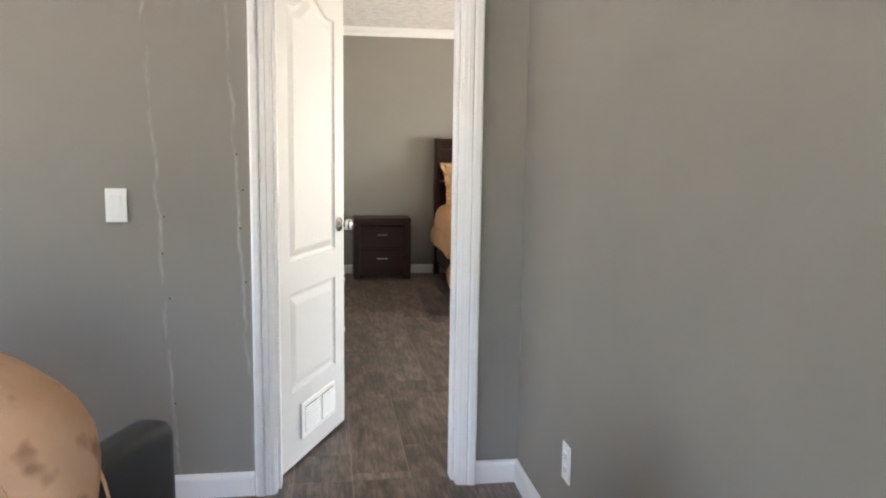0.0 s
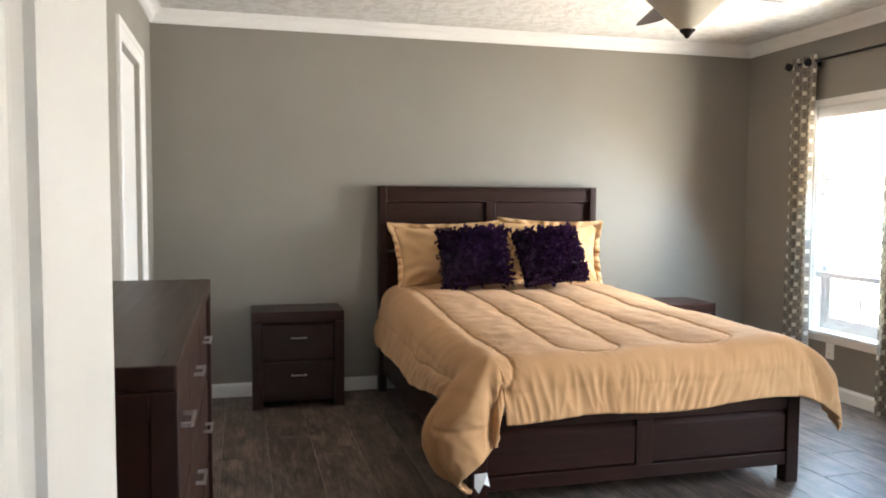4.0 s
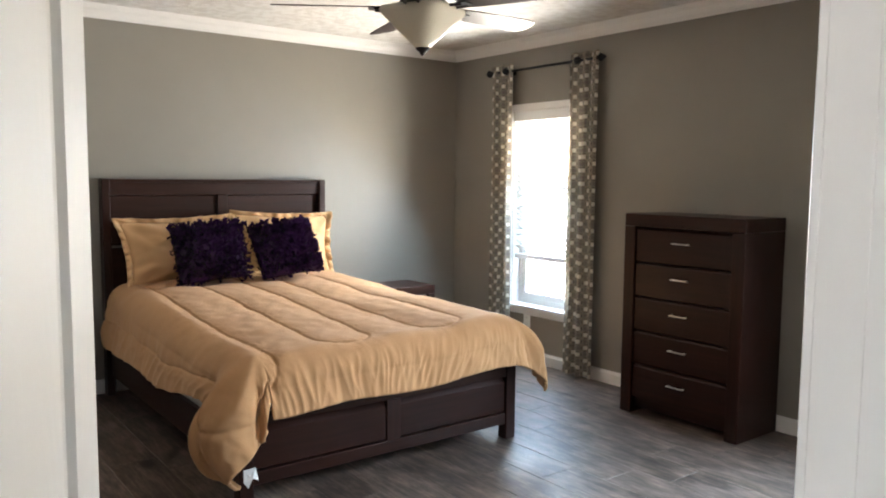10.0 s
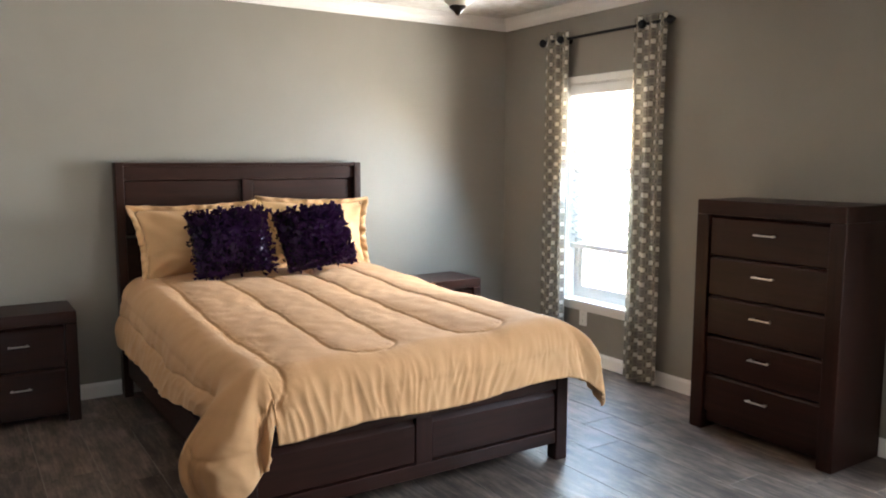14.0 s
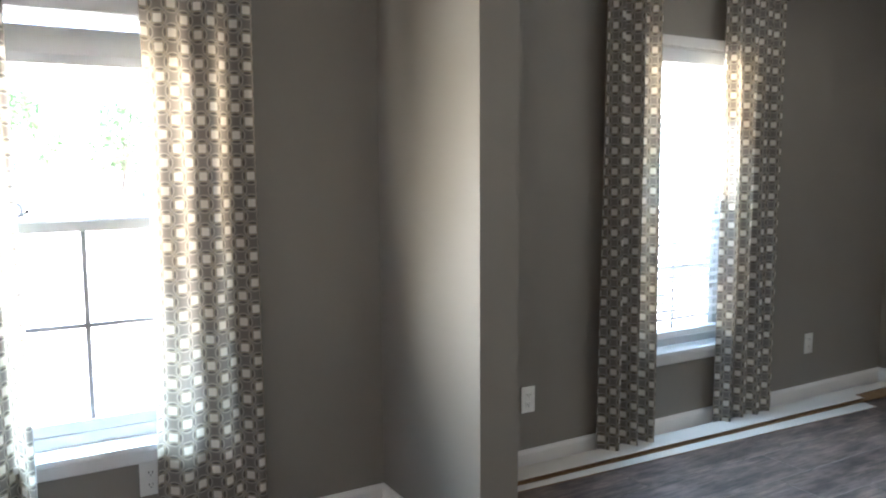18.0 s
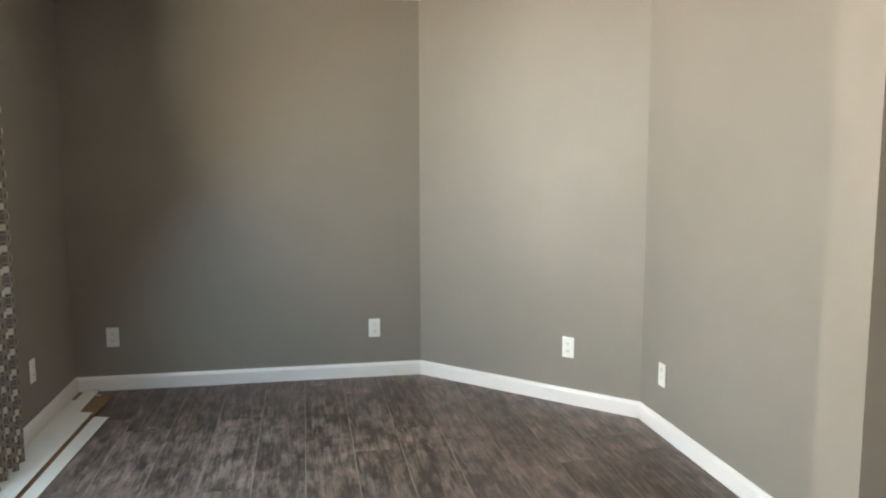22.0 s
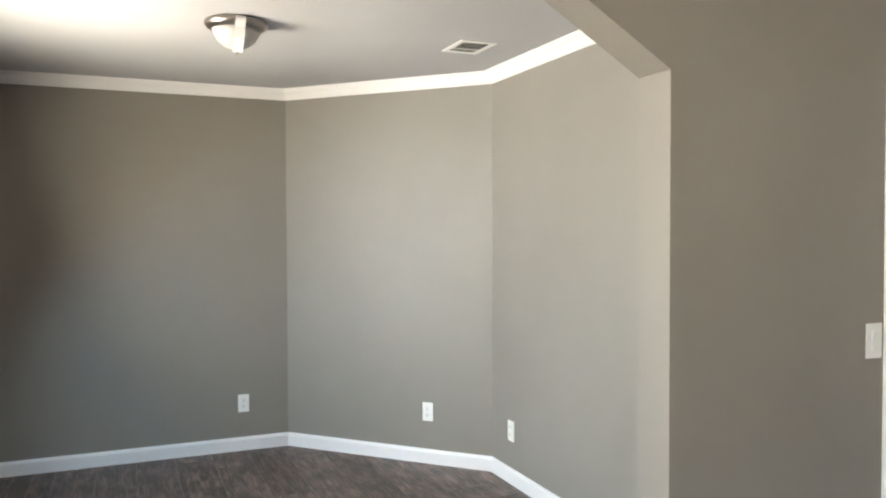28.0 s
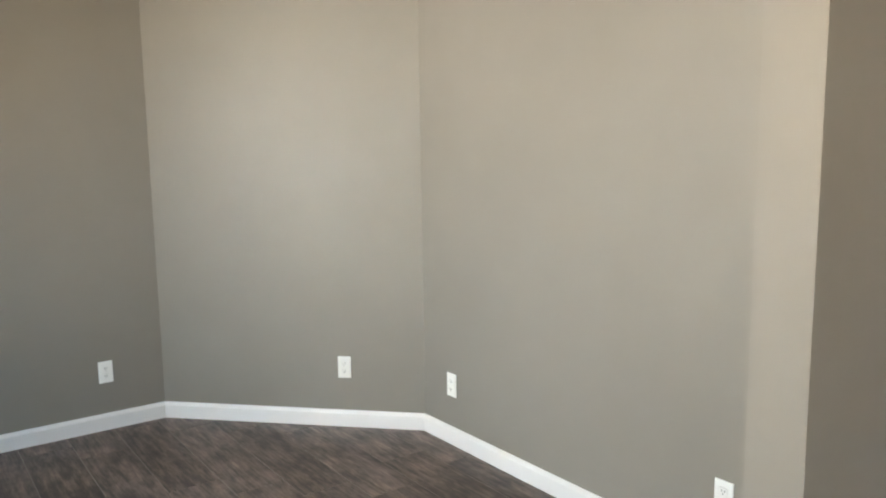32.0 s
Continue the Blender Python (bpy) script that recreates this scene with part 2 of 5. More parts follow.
M_PEWTER = material("brushed_pewter", (0.34, 0.31, 0.29), 0.34, 1.0)[0]
M_BRONZE = material("dark_bronze", (0.022, 0.018, 0.018), 0.35, 0.8)[0]
M_ROD = material("black_iron_rod", (0.012, 0.013, 0.018), 0.45, 0.6)[0]
M_PLATE = material("white_plastic", (0.82, 0.82, 0.80), 0.35)[0]
# near-black colour that stands for the shade inside slots and holes
M_SLOT_SHADE = material("painted_slot_shade", (0.03, 0.03, 0.03), 0.6)[0]
M_VINYL = material("white_vinyl", (0.80, 0.81, 0.82), 0.4)[0]
# white vinyl, darkened in colour to stand for its backlit shade
M_SASH = material("shaded_sash_vinyl", (0.62, 0.62, 0.60), 0.45)[0]
# grey stands for the shade on bars seen against the bright outside
M_MUNTIN = material("shaded_muntin_bar", (0.34, 0.335, 0.32), 0.5)[0]
M_DIMPLE = material("dark_brown_dimple", (0.055, 0.045, 0.038), 0.7)[0]
M_BLACKPL = material("black_rubber", (0.015, 0.015, 0.015), 0.6)[0]


def glass_mat():
    m = bpy.data.materials.new("window_glass")
    m.use_nodes = True
    n, l = m.node_tree.nodes, m.node_tree.links
    n.remove(n["Principled BSDF"])
    g = n.new("ShaderNodeBsdfGlass")
    g.inputs["IOR"].default_value, g.inputs["Roughness"].default_value = 1.45, 0.0
    l.new(g.outputs[0], n["Material Output"].inputs["Surface"])
    return m


M_GLASS = glass_mat()


def thin_translucent(name, color, share, rough=0.5):
    m, n, l, b = material(name, color, rough)
    t = n.new("ShaderNodeBsdfTranslucent")
    t.inputs["Color"].default_value = (*color, 1)
    mix = n.new("ShaderNodeMixShader")
    mix.inputs["Fac"].default_value = share
    l.new(b.outputs[0], mix.inputs[1])
    l.new(t.outputs[0], mix.inputs[2])
    l.new(mix.outputs[0], n["Material Output"].inputs["Surface"])
    return m


M_SLAT = thin_translucent("white_blind_slat", (0.84, 0.84, 0.83), 0.42, 0.45)
M_BOWL = thin_translucent("alabaster_glass", (0.74, 0.70, 0.60), 0.3, 0.25)
M_FROST = thin_translucent("frosted_glass", (0.58, 0.58, 0.56), 0.2, 0.3)


def curtain_mat():
    """Grey cloth woven with linked circles round a chequer of pale and grey squares."""
    m, n, l, b = material("geometric_curtain_cloth", (0.3, 0.28, 0.25), 0.85, spec=0.2)
    tc = n.new("ShaderNodeTexCoord")
    sep = n.new("ShaderNodeSeparateXYZ")
    l.new(tc.outputs["UV"], sep.inputs[0])
    cell = 0.046
    u = math_node(n, l, "DIVIDE", sep.outputs["X"], cell)
    v = math_node(n, l, "DIVIDE", sep.outputs["Y"], cell)
    fu, fv = math_node(n, l, "FRACT", u), math_node(n, l, "FRACT", v)
    iu, iv = math_node(n, l, "FLOOR", u), math_node(n, l, "FLOOR", v)
    par = math_node(n, l, "MODULO", math_node(n, l, "ADD", iu, iv), 2.0)
    odd = math_node(n, l, "GREATER_THAN", math_node(n, l, "ABSOLUTE", par), 0.5)
    du = math_node(n, l, "ABSOLUTE", math_node(n, l, "SUBTRACT", fu, 0.5))
    dv = math_node(n, l, "ABSOLUTE", math_node(n, l, "SUBTRACT", fv, 0.5))
    mx = math_node(n, l, "MAXIMUM", du, dv)
    # every cell carries a circle through its corners: the overlaps are dark petals, their rims tan
    far = math_node(n, l, "SUBTRACT", 1.0, mx)
    near = math_node(n, l, "MINIMUM", du, dv)
    reach = math_node(n, l, "SQRT", math_node(n, l, "ADD", math_node(n, l, "MULTIPLY", far, far), math_node(n, l, "MULTIPLY", near, near)))
    petal = math_node(n, l, "LESS_THAN", reach, 0.60)
    rim = math_node(n, l, "LESS_THAN", math_node(n, l, "ABSOLUTE", math_node(n, l, "SUBTRACT", reach, 0.645)), 0.042)
    square = math_node(n, l, "LESS_THAN", mx, 0.29)
    core = math_node(n, l, "LESS_THAN", mx, 0.25)
    pale, grey, dark, tan = (0.80, 0.77, 0.70), (0.165, 0.162, 0.163), (0.085, 0.085, 0.092), (0.36, 0.325, 0.26)
    c = mixed(n, l, odd, (0.20, 0.195, 0.19), (0.27, 0.25, 0.215))
    c = mixed(n, l, rim, c, mixed(n, l, odd, (0.40, 0.38, 0.33), tan))
    c = mixed(n, l, petal, c, dark)
    c = mixed(n, l, math_node(n, l, "MULTIPLY", core, math_node(n, l, "SUBTRACT", 1.0, odd)), c, grey)
    c = mixed(n, l, math_node(n, l, "MULTIPLY", square, odd), c, pale)
    l.new(c, b.inputs["Base Color"])
    t = n.new("ShaderNodeBsdfTranslucent")
    l.new(mixed(n, l, 0.42, c, (0.80, 0.60, 0.36)), t.inputs["Color"])
    mix = n.new("ShaderNodeMixShader")
    mix.inputs["Fac"].default_value = 0.28
    l.new(b.outputs[0], mix.inputs[1])
    l.new(t.outputs[0], mix.inputs[2])
    l.new(mix.outputs[0], n["Material Output"].inputs["Surface"])
    bump(n, l, b, noise_tex(n, l, tc.outputs["UV"], 900, 2), 0.2, 0.0008)
    return m


M_CURTAIN = curtain_mat()


def leather(name, dark, light, rough, stains=0.0):
    m, n, l, b = material(name, light, rough)
    v = coords(n, l, shift=False)
    c = ramp(n, l, noise_tex(n, l, v, 5, 4), [(0.3, dark), (0.7, light)])
    if stains:
        spots = noise_tex(n, l, v, 11, 2)
        c = mixed(n, l, mapped(n, l, math_node(n, l, "MULTIPLY_ADD", spots, 9.0, -5.1), 0.0, stains), c, (0.16, 0.075, 0.035))
    l.new(c, b.inputs["Base Color"])
    k = n.new("ShaderNodeTexVoronoi")
    k.inputs["Scale"].default_value = 320
    l.new(v, k.inputs["Vector"])
    bump(n, l, b, k.outputs["Distance"], 0.25, 0.001)
    return m


M_LEATHER = leather("black_leather", (0.012, 0.012, 0.013), (0.025, 0.025, 0.027), 0.38)
M_SUEDE = leather("stained_tan_suede", (0.54, 0.31, 0.175), (0.64, 0.40, 0.24), 0.8, 0.6)
M_BOARD = paint("primed_white_board", (0.66, 0.63, 0.57), 0.45, 0.05, 0.06)
M_RAWPINE = wood("raw_fibreboard_edge", (0.20, 0.12, 0.062), (0.30, 0.19, 0.10), 0.8, coat=0.0)
M_GROUND = paint("pale_gravel", (0.63, 0.575, 0.49), 0.95, 0.5, 0.2)
M_LEAF = paint("leaf_green", (0.07, 0.11, 0.035), 0.7, 0.2, 0.3)
M_BARK = paint("bark", (0.12, 0.085, 0.06), 0.9, 0.5, 0.2)
M_SIDING = paint("pale_siding", (0.66, 0.65, 0.60), 0.7, 0.1, 0.04)
M_ROOFING = paint("grey_shingles", (0.16, 0.155, 0.15), 0.9, 0.5, 0.15)
M_DARKGLASS = material("dark_window_glass", (0.03, 0.035, 0.04), 0.08)[0]
M_CARPAINT = material("white_car_paint", (0.62, 0.62, 0.62), 0.25)[0]


# ---- mesh helpers ----
def finish(name, bm, mat, parent=None, smooth=False):
    me = bpy.data.meshes.new(name)
    bmesh.ops.recalc_face_normals(bm, faces=bm.faces)
    bm.to_mesh(me)
    bm.free()
    me.materials.append(mat)
    if smooth:
        for p in me.polygons:
            p.use_smooth = True
    ob = new(name, me)
    if parent is not None:
        ob.parent = parent
    return ob


def part(name, bm, mat, parent, label="", smooth=False):
    ob = finish(name, bm, mat, parent, smooth)
    if label:
        tagged(ob, label)
    return ob


def thing(name, label, category, m=None, group="", kind=""):
    e = new(name)
    e.empty_display_size = 0.1
    if m is not None:
        e.matrix_world = m
    return tagged(e, label, category, group, kind)


def box(x0, x1, y0, y1, z0, z1, bev=0.0, seg=2, bm=None):
    own = bmesh.new()
    bmesh.ops.create_cube(own, size=1, matrix=Matrix.Translation(((x0 + x1) / 2, (y0 + y1) / 2, (z0 + z1) / 2)) @ Matrix.Diagonal((abs(x1 - x0), abs(y1 - y0), abs(z1 - z0), 1)))
    if bev:
        bmesh.ops.bevel(own, geom=own.edges[:], offset=bev, segments=seg, affect="EDGES", profile=0.6)
    if bm is None:
        return own
    me = bpy.data.meshes.new("tmp")
    own.to_mesh(me)
    own.free()
    bm.from_mesh(me)
    bpy.data.meshes.remove(me)
    return bm


def lathe(profile, seg=32, bm=None, m=None):
    """Turns (radius, z) pairs about z."""
    bm = bm or bmesh.new()
    rings = []
    for r, z in profile:
        ring = []
        for k in range(seg):
            a = 2 * math.pi * k / seg
            p = Vector((r * math.cos(a), r * math.sin(a), z))
            ring.append(bm.verts.new(m @ p if m else p))
        rings.append(ring)
    for a, b in zip(rings, rings[1:]):
        for k in range(seg):
            bm.faces.new((a[k], a[(k + 1) % seg], b[(k + 1) % seg], b[k]))
    bm.faces.new(rings[0][::-1])
    bm.faces.new(rings[-1])
    return bm


def sweep(profile, path, bm=None, closed_ends=True):
    """Sweeps (out, up) pairs along a level path of (x, y) points; out lies to the left of the way."""
    bm = bm or bmesh.new()
    rows, n = [], len(path)
    for i, (x, y, z) in enumerate(path):
        p = Vector((x, y))
        d0 = (p - Vector(path[i - 1][:2])).normalized() if i else None
        d1 = (Vector(path[i + 1][:2]) - p).normalized() if i < n - 1 else None
        n0 = Vector((-d0.y, d0.x)) if d0 else None
        n1 = Vector((-d1.y, d1.x)) if d1 else None
        nn = n0 or n1
        if n0 and n1:
            mid = (n0 + n1).normalized()
            nn = mid / max(0.2, mid.dot(n0))
        rows.append([bm.verts.new((x + nn.x * o, y + nn.y * o, z + u)) for o, u in profile])
    k = len(profile)
    for a, b in zip(rows, rows[1:]):
        for j in range(k):
            bm.faces.new((a[j], a[(j + 1) % k], b[(j + 1) % k], b[j]))
    if closed_ends:
        bm.faces.new(rows[0])
        bm.faces.new(rows[-1][::-1])
    return bm


def tube(points, radius, seg=10, bm=None):
    bm = bm or bmesh.new()
    rings = []
    for i, p in enumerate(points):
        p = Vector(p)
        d = (Vector(points[min(i + 1, len(points) - 1)]) - Vector(points[max(i - 1, 0)])).normalized()
        q = d.to_track_quat("Z", "Y").to_matrix()
        rings.append([bm.verts.new(p + q @ Vector((radius * math.cos(2 * math.pi * k / seg), radius * math.sin(2 * math.pi * k / seg), 0))) for k in range(seg)])
    for a, b in zip(rings, rings[1:]):
        for k in range(seg):
            bm.faces.new((a[k], a[(k + 1) % seg], b[(k + 1) % seg], b[k]))
    bm.faces.new(rings[0][::-1])
    bm.faces.new(rings[-1])
    return bm


def prism(points, depth_axis, d0, d1, bm=None):
    """A polygon of (a, z) pairs pushed through along x or y."""
    bm = bm or bmesh.new()
    at = (lambda d, a, z: (d, a, z)) if depth_axis == "x" else (lambda d, a, z: (a, d, z))
    lo = [bm.verts.new(at(d0, a, z)) for a, z in points]
    hi = [bm.verts.new(at(d1, a, z)) for a, z in points]
    bm.faces.new(lo)
    bm.faces.new(hi[::-1])
    for k in range(len(points)):
        j = (k + 1) % len(points)
        bm.faces.new((lo[k], lo[j], hi[j], hi[k]))
    return bm


def wall_bm(axis, c0, c1, a0, a1, z0, z1, holes=()):
    """A wall across x ("x": runs along y) or y, with holes (a0, a1, z0, z1)."""
    bm = bmesh.new()
    aa = sorted({a0, a1, *(h[0] for h in holes), *(h[1] for h in holes)})
    zz = sorted({z0, z1, *(h[2] for h in holes), *(h[3] for h in holes)})
    solid = {}
    for i in range(len(aa) - 1):
        for j in range(len(zz) - 1):
            ca, cz = (aa[i] + aa[i + 1]) / 2, (zz[j] + zz[j + 1]) / 2
            solid[i, j] = not any(h[0] < ca < h[1] and h[2] < cz < h[3] for h in holes)
    verts = {}

    def vert(c, a, z):
        key = (c, a, z)
        if key not in verts:
            verts[key] = bm.verts.new((c, a, z) if axis == "x" else (a, c, z))
        return verts[key]

    for (i, j), s in solid.items():
        if not s:
            continue
        A, B, Z, T = aa[i], aa[i + 1], zz[j], zz[j + 1]
        for c in (c0, c1):
            bm.faces.new([vert(c, a, z) for a, z in ((A, Z), (B, Z), (B, T), (A, T))])
        for di, dj, e in ((-1, 0, ((A, Z), (A, T))), (1, 0, ((B, Z), (B, T))), (0, -1, ((A, Z), (B, Z))), (0, 1, ((A, T), (B, T)))):
            if not solid.get((i + di, j + dj), False):
                (p, q), (r, s2) = e
                bm.faces.new((vert(c0, p, q), vert(c0, r, s2), vert(c1, r, s2), vert(c1, p, q)))
    return bm


def structure(name, bm, mat, label, category, smooth=False):
    return tagged(finish(name, bm, mat, None, smooth), label, category, "", "structure")


# ---- walls, ceiling ----
WZ0, WZ1, WHALF = 0.43, 1.92, 0.335
e_holes = [(y - WHALF, y + WHALF, WZ0, WZ1) for y in WIN_Y]
structure("wall_east", wall_bm("x", XE, XE + 0.15, YS - 0.12, YN + 0.12, -0.02, CEIL, e_holes), M_WALL, "taupe painted outer wall with three tall windows", "wall")
structure("wall_north", wall_bm("y", YN, YN + 0.12, XB - 0.11, XE, -0.02, CEIL), M_WALL, "taupe painted bedroom wall behind the bed", "wall")
structure("wall_west_bedroom", wall_bm("x", XB - 0.11, XB, YP, YN, -0.02, CEIL, [(4.25, 4.98, -0.02, 2.03)]), M_WALL, "taupe painted bedroom wall behind the dresser", "wall")
structure("wall_south_retreat", wall_bm("y", YS - 0.12, YS, XW - 0.11, XE, -0.02, CEIL), M_WALL, "taupe painted end wall of the empty sitting area", "wall")
Y3, X2 = -1.721, 2.066
structure("wall_west_retreat", wall_bm("x", XW - 0.11, XW, YS, YD, -0.02, CEIL), M_WALL, "taupe painted wall between the entry room and sitting area", "wall")
dia = bmesh.new()
lo = [dia.verts.new((x, y, -0.02)) for x, y in ((XW, Y3), (X2, YS), (XW, YS))]
hi = [dia.verts.new((v.co.x, v.co.y, CEIL)) for v in lo]
dia.faces.new(lo), dia.faces.new(hi)
for k in range(3):
    dia.faces.new((lo[k], lo[(k + 1) % 3], hi[(k + 1) % 3], hi[k]))
structure("wall_diagonal", dia, M_WALL, "taupe painted diagonal corner wall of the sitting area", "wall")
AL, AR, AZ = 1.641, 3.441, 1.938
DO0, DO1, DOZ = -0.005, 0.70, 2.045
ADX, ADZ = 0.42, 0.25
part_bm = wall_bm("y", YD, YP, XB - 0.11, XE, -0.02, CEIL, [(DO0, DO1, -0.02, DOZ), (AL, AR, -0.02, AZ + ADZ)])
prism([(AL, AZ), (AL + ADX, AZ + ADZ), (AL, AZ + ADZ)], "y", YD, YP, part_bm)
prism([(AR, AZ), (AR, AZ + ADZ), (AR - ADX, AZ + ADZ)], "y", YD, YP, part_bm)
structure("wall_partition", part_bm, M_WALL, "taupe painted partition with a door and a wide chamfered opening", "wall")
# entry room, one skin 3 mm in front of the partition
worn_wall = structure("wall_entry_north", wall_bm("y", YD - 0.003, YD + 0.0, -3.3, DO0, -0.02, CEIL), M_WORN, "taupe entry wall with scraped, patched drywall seams", "wall")
for x, z in ((-0.362, 1.035), (-0.372, 0.905), (-0.352, 0.745), (-0.112, 1.255), (-0.092, 1.130), (-0.104, 0.995), (-0.088, 0.800), (-0.345, 0.360)):
    part("screw_dimple", lathe([(0.0036, 0.0), (0.0032, 0.0007), (0.0020, 0.0010), (0.0008, 0.0003)], 12, None, pose(x, YD - 0.0031, z, 90)), M_DIMPLE, worn_wall, "dark screw dimple")
structure("wall_entry_back", wall_bm("y", YD, YD + 0.11, -3.3, XB - 0.11, -0.02, CEIL), M_WALL, "plain taupe entry room wall", "wall")
# the openings here and in the south wall are added, for the lamps
structure("wall_entry_west", wall_bm("x", -3.41, -3.3, -4.4, YD, -0.02, CEIL, [(-1.20, -0.30, 0.95, 1.85)]), M_WALL, "plain taupe entry room wall with an unseen opening added for light", "wall")
structure("wall_entry_south", wall_bm("y", -4.51, -4.4, -3.41, XW, -0.02, CEIL, [(-0.2, 0.7, 0.95, 1.95)]), M_WALL, "plain taupe entry room wall with an unseen opening added for light", "wall")
structure("wall_entry_east", wall_bm("x", XW - 0.11, XW, -4.4, YS - 0.12, -0.02, CEIL), M_WALL, "plain taupe entry room wall", "wall")
structure("ceiling", box(-3.45, XE + 0.15, -4.55, YN + 0.12, CEIL, CEIL + 0.2), M_CEIL, "white knockdown textured ceiling", "ceiling")
structure("ceiling_retreat", box(XW, XE, YS, YD, CEIL_R, CEIL - 0.001), M_CEIL_R, "lightly textured ceiling of the sitting area, its white dimmed to grey", "ceiling")

# crown moulding and baseboards
def crown_profile(drop, out):
    """Steps and coves, as shares of the moulding's reach and drop."""
    shape = ((0, -1), (0.17, -1), (0.18, -0.87), (0.29, -0.85), (0.30, -0.73), (0.37, -0.71), (0.45, -0.52), (0.60, -0.36), (0.68, -0.34), (0.69, -0.22), (0.81, -0.20), (0.82, -0.09), (1, -0.08), (1, 0), (0, 0))
    return [(out * o, drop * d) for o, d in shape]


def ring_path(pts, z):
    return [(x, y, z) for x, y in pts]


bed_ring = [(XB, YP), (XE, YP), (XE, YN), (XB, YN)]
for a, b in zip(bed_ring, bed_ring[1:] + bed_ring[:1]):
    d = (Vector(b) - Vector(a)).normalized()
    structure("crown_moulding", sweep(crown_profile(0.080, 0.075), [(*a, CEIL), (*b, CEIL)]), M_TRIM, "white stepped crown moulding under the bedroom ceiling", "moulding")
ret_ring = [(XW, YD), (XW, Y3), (X2, YS), (XE, YS), (XE, YD)]
structure("crown_moulding", sweep(crown_profile(0.070, 0.065), ring_path(ret_ring, CEIL_R)), M_TRIM, "white stepped crown moulding round the sitting area", "moulding")
structure("crown_moulding", sweep(crown_profile(0.070, 0.065), [(XE, YD, CEIL_R), (XW, YD, CEIL_R)]), M_TRIM, "white stepped crown moulding over the wide opening", "moulding")
BB = [(0, 0), (0.013, 0), (0.013, 0.070), (0.010, 0.078), (0.006, 0.084), (0.005, 0.09), (0, 0.09)]


def baseboard(pts):
    structure("baseboard", sweep(BB, ring_path(pts, 0.0)), M_TRIM, "white painted wooden baseboard", "baseboard")


baseboard([(XE, YP), (XE, YN), (XB, YN), (XB, 5.05)])
baseboard([(XB, 4.18), (XB, YP + 0.0)])
baseboard([(AR, YP), (XE - 0.013, YP)])
baseboard([(0.752, YP), (AL, YP), (AL, YD), (XW + 0.013, YD)])
baseboard([(XW, YD - 0.0), (XW, Y3), (X2, YS), (XE, YS), (XE, YD)])
baseboard([(XE - 0.013, YD), (AR, YD), (AR, YP)])
baseboard([(XW - 0.11, -4.4), (XW - 0.11, YD), (0.762, YD)])
baseboard([(-0.07, YD - 0.003), (-3.3, YD - 0.003), (-3.3, -4.4)])


# ---- entry door, casings ----
CAS = [(0, 0), (0, 0.009), (0.003, 0.011), (0.017, 0.012), (0.020, 0.015), (0.036, 0.0155), (0.040, 0.012), (0.044, 0.0185), (0.050, 0.0205), (0.067, 0.0205), (0.072, 0.018), (0.074, 0.014), (0.074, 0)]


def casing(name, axis, wall, side, a0, a1, top, width=0.074, z0=0.0, label="white fluted door casing"):
    """Fluted trim round a door opening: two legs and a head, mitred; side is +1 or -1 along the axis."""
    k = width / 0.074
    holder = tagged(new(name), label, "door casing", "", "structure")

    def leg(edge, sign, zt):
        bm = bmesh.new()
        rows = []
        for z_of in (lambda w: z0, lambda w: zt + w):
            row = []
            for w, o in CAS:
                w *= k
                a, c = edge + sign * w, wall + side * o
                row.append(bm.verts.new((c, a, z_of(w)) if axis == "x" else (a, c, z_of(w))))
            rows.append(row)
        n = len(CAS)
        for j in range(n):
            bm.faces.new((rows[0][j], rows[0][(j + 1) % n], rows[1][(j + 1) % n], rows[1][j]))
        bm.faces.new(rows[0]), bm.faces.new(rows[1])
        return bm

    part("casing_leg", leg(a0, -1, top), M_TRIM, holder)
    part("casing_leg", leg(a1, 1, top), M_TRIM, holder)
    bm = bmesh.new()
    rows = []
    for sign, edge in ((-1, a0), (1, a1)):
        row = []
        for w, o in CAS:
            w *= k
            a, c = edge + sign * w, wall + side * o
            row.append(bm.verts.new((c, a, top + w) if axis == "x" else (a, c, top + w)))
        rows.append(row)
    n = len(CAS)
    for j in range(n):
        bm.faces.new((rows[0][j], rows[0][(j + 1) % n], rows[1][(j + 1) % n], rows[1][j]))
    bm.faces.new(rows[0]), bm.faces.new(rows[1])
    part("casing_head", bm, M_TRIM, holder)
    return holder


JT = 0.018
casing("door_casing_entry", "y", YD - 0.003, -1, DO0 + JT - 0.006, DO1 - JT + 0.006, DOZ - JT + 0.006)
casing("door_casing_bedroom", "y", YP, 1, DO0 + JT - 0.006, DO1 - JT + 0.006, DOZ - JT + 0.006, 0.06)
casing("door_casing_closet", "x", XB, 1, 4.25, 4.98, 2.03, 0.085)
jamb = tagged(new("door_jamb"), "white painted door jamb with stops", "door jamb", "", "structure")
for nm, b in (("jamb_side", (DO0, DO0 + JT, YD - 0.003, YP, 0, DOZ - JT)), ("jamb_side", (DO1 - JT, DO1, YD - 0.003, YP, 0, DOZ - JT)), ("jamb_head", (DO0, DO1, YD - 0.003, YP, DOZ - JT, DOZ)),
              ("door_stop", (DO1 - JT - 0.012, DO1 - JT, YD + 0.03, YP - 0.045, 0, DOZ - JT)), ("door_stop", (DO0 + JT, DO0 + JT + 0.012, YD + 0.03, YP - 0.045, 0, DOZ - JT))):
    part(nm, box(*b, bev=0.002, seg=1), M_TRIM, jamb)
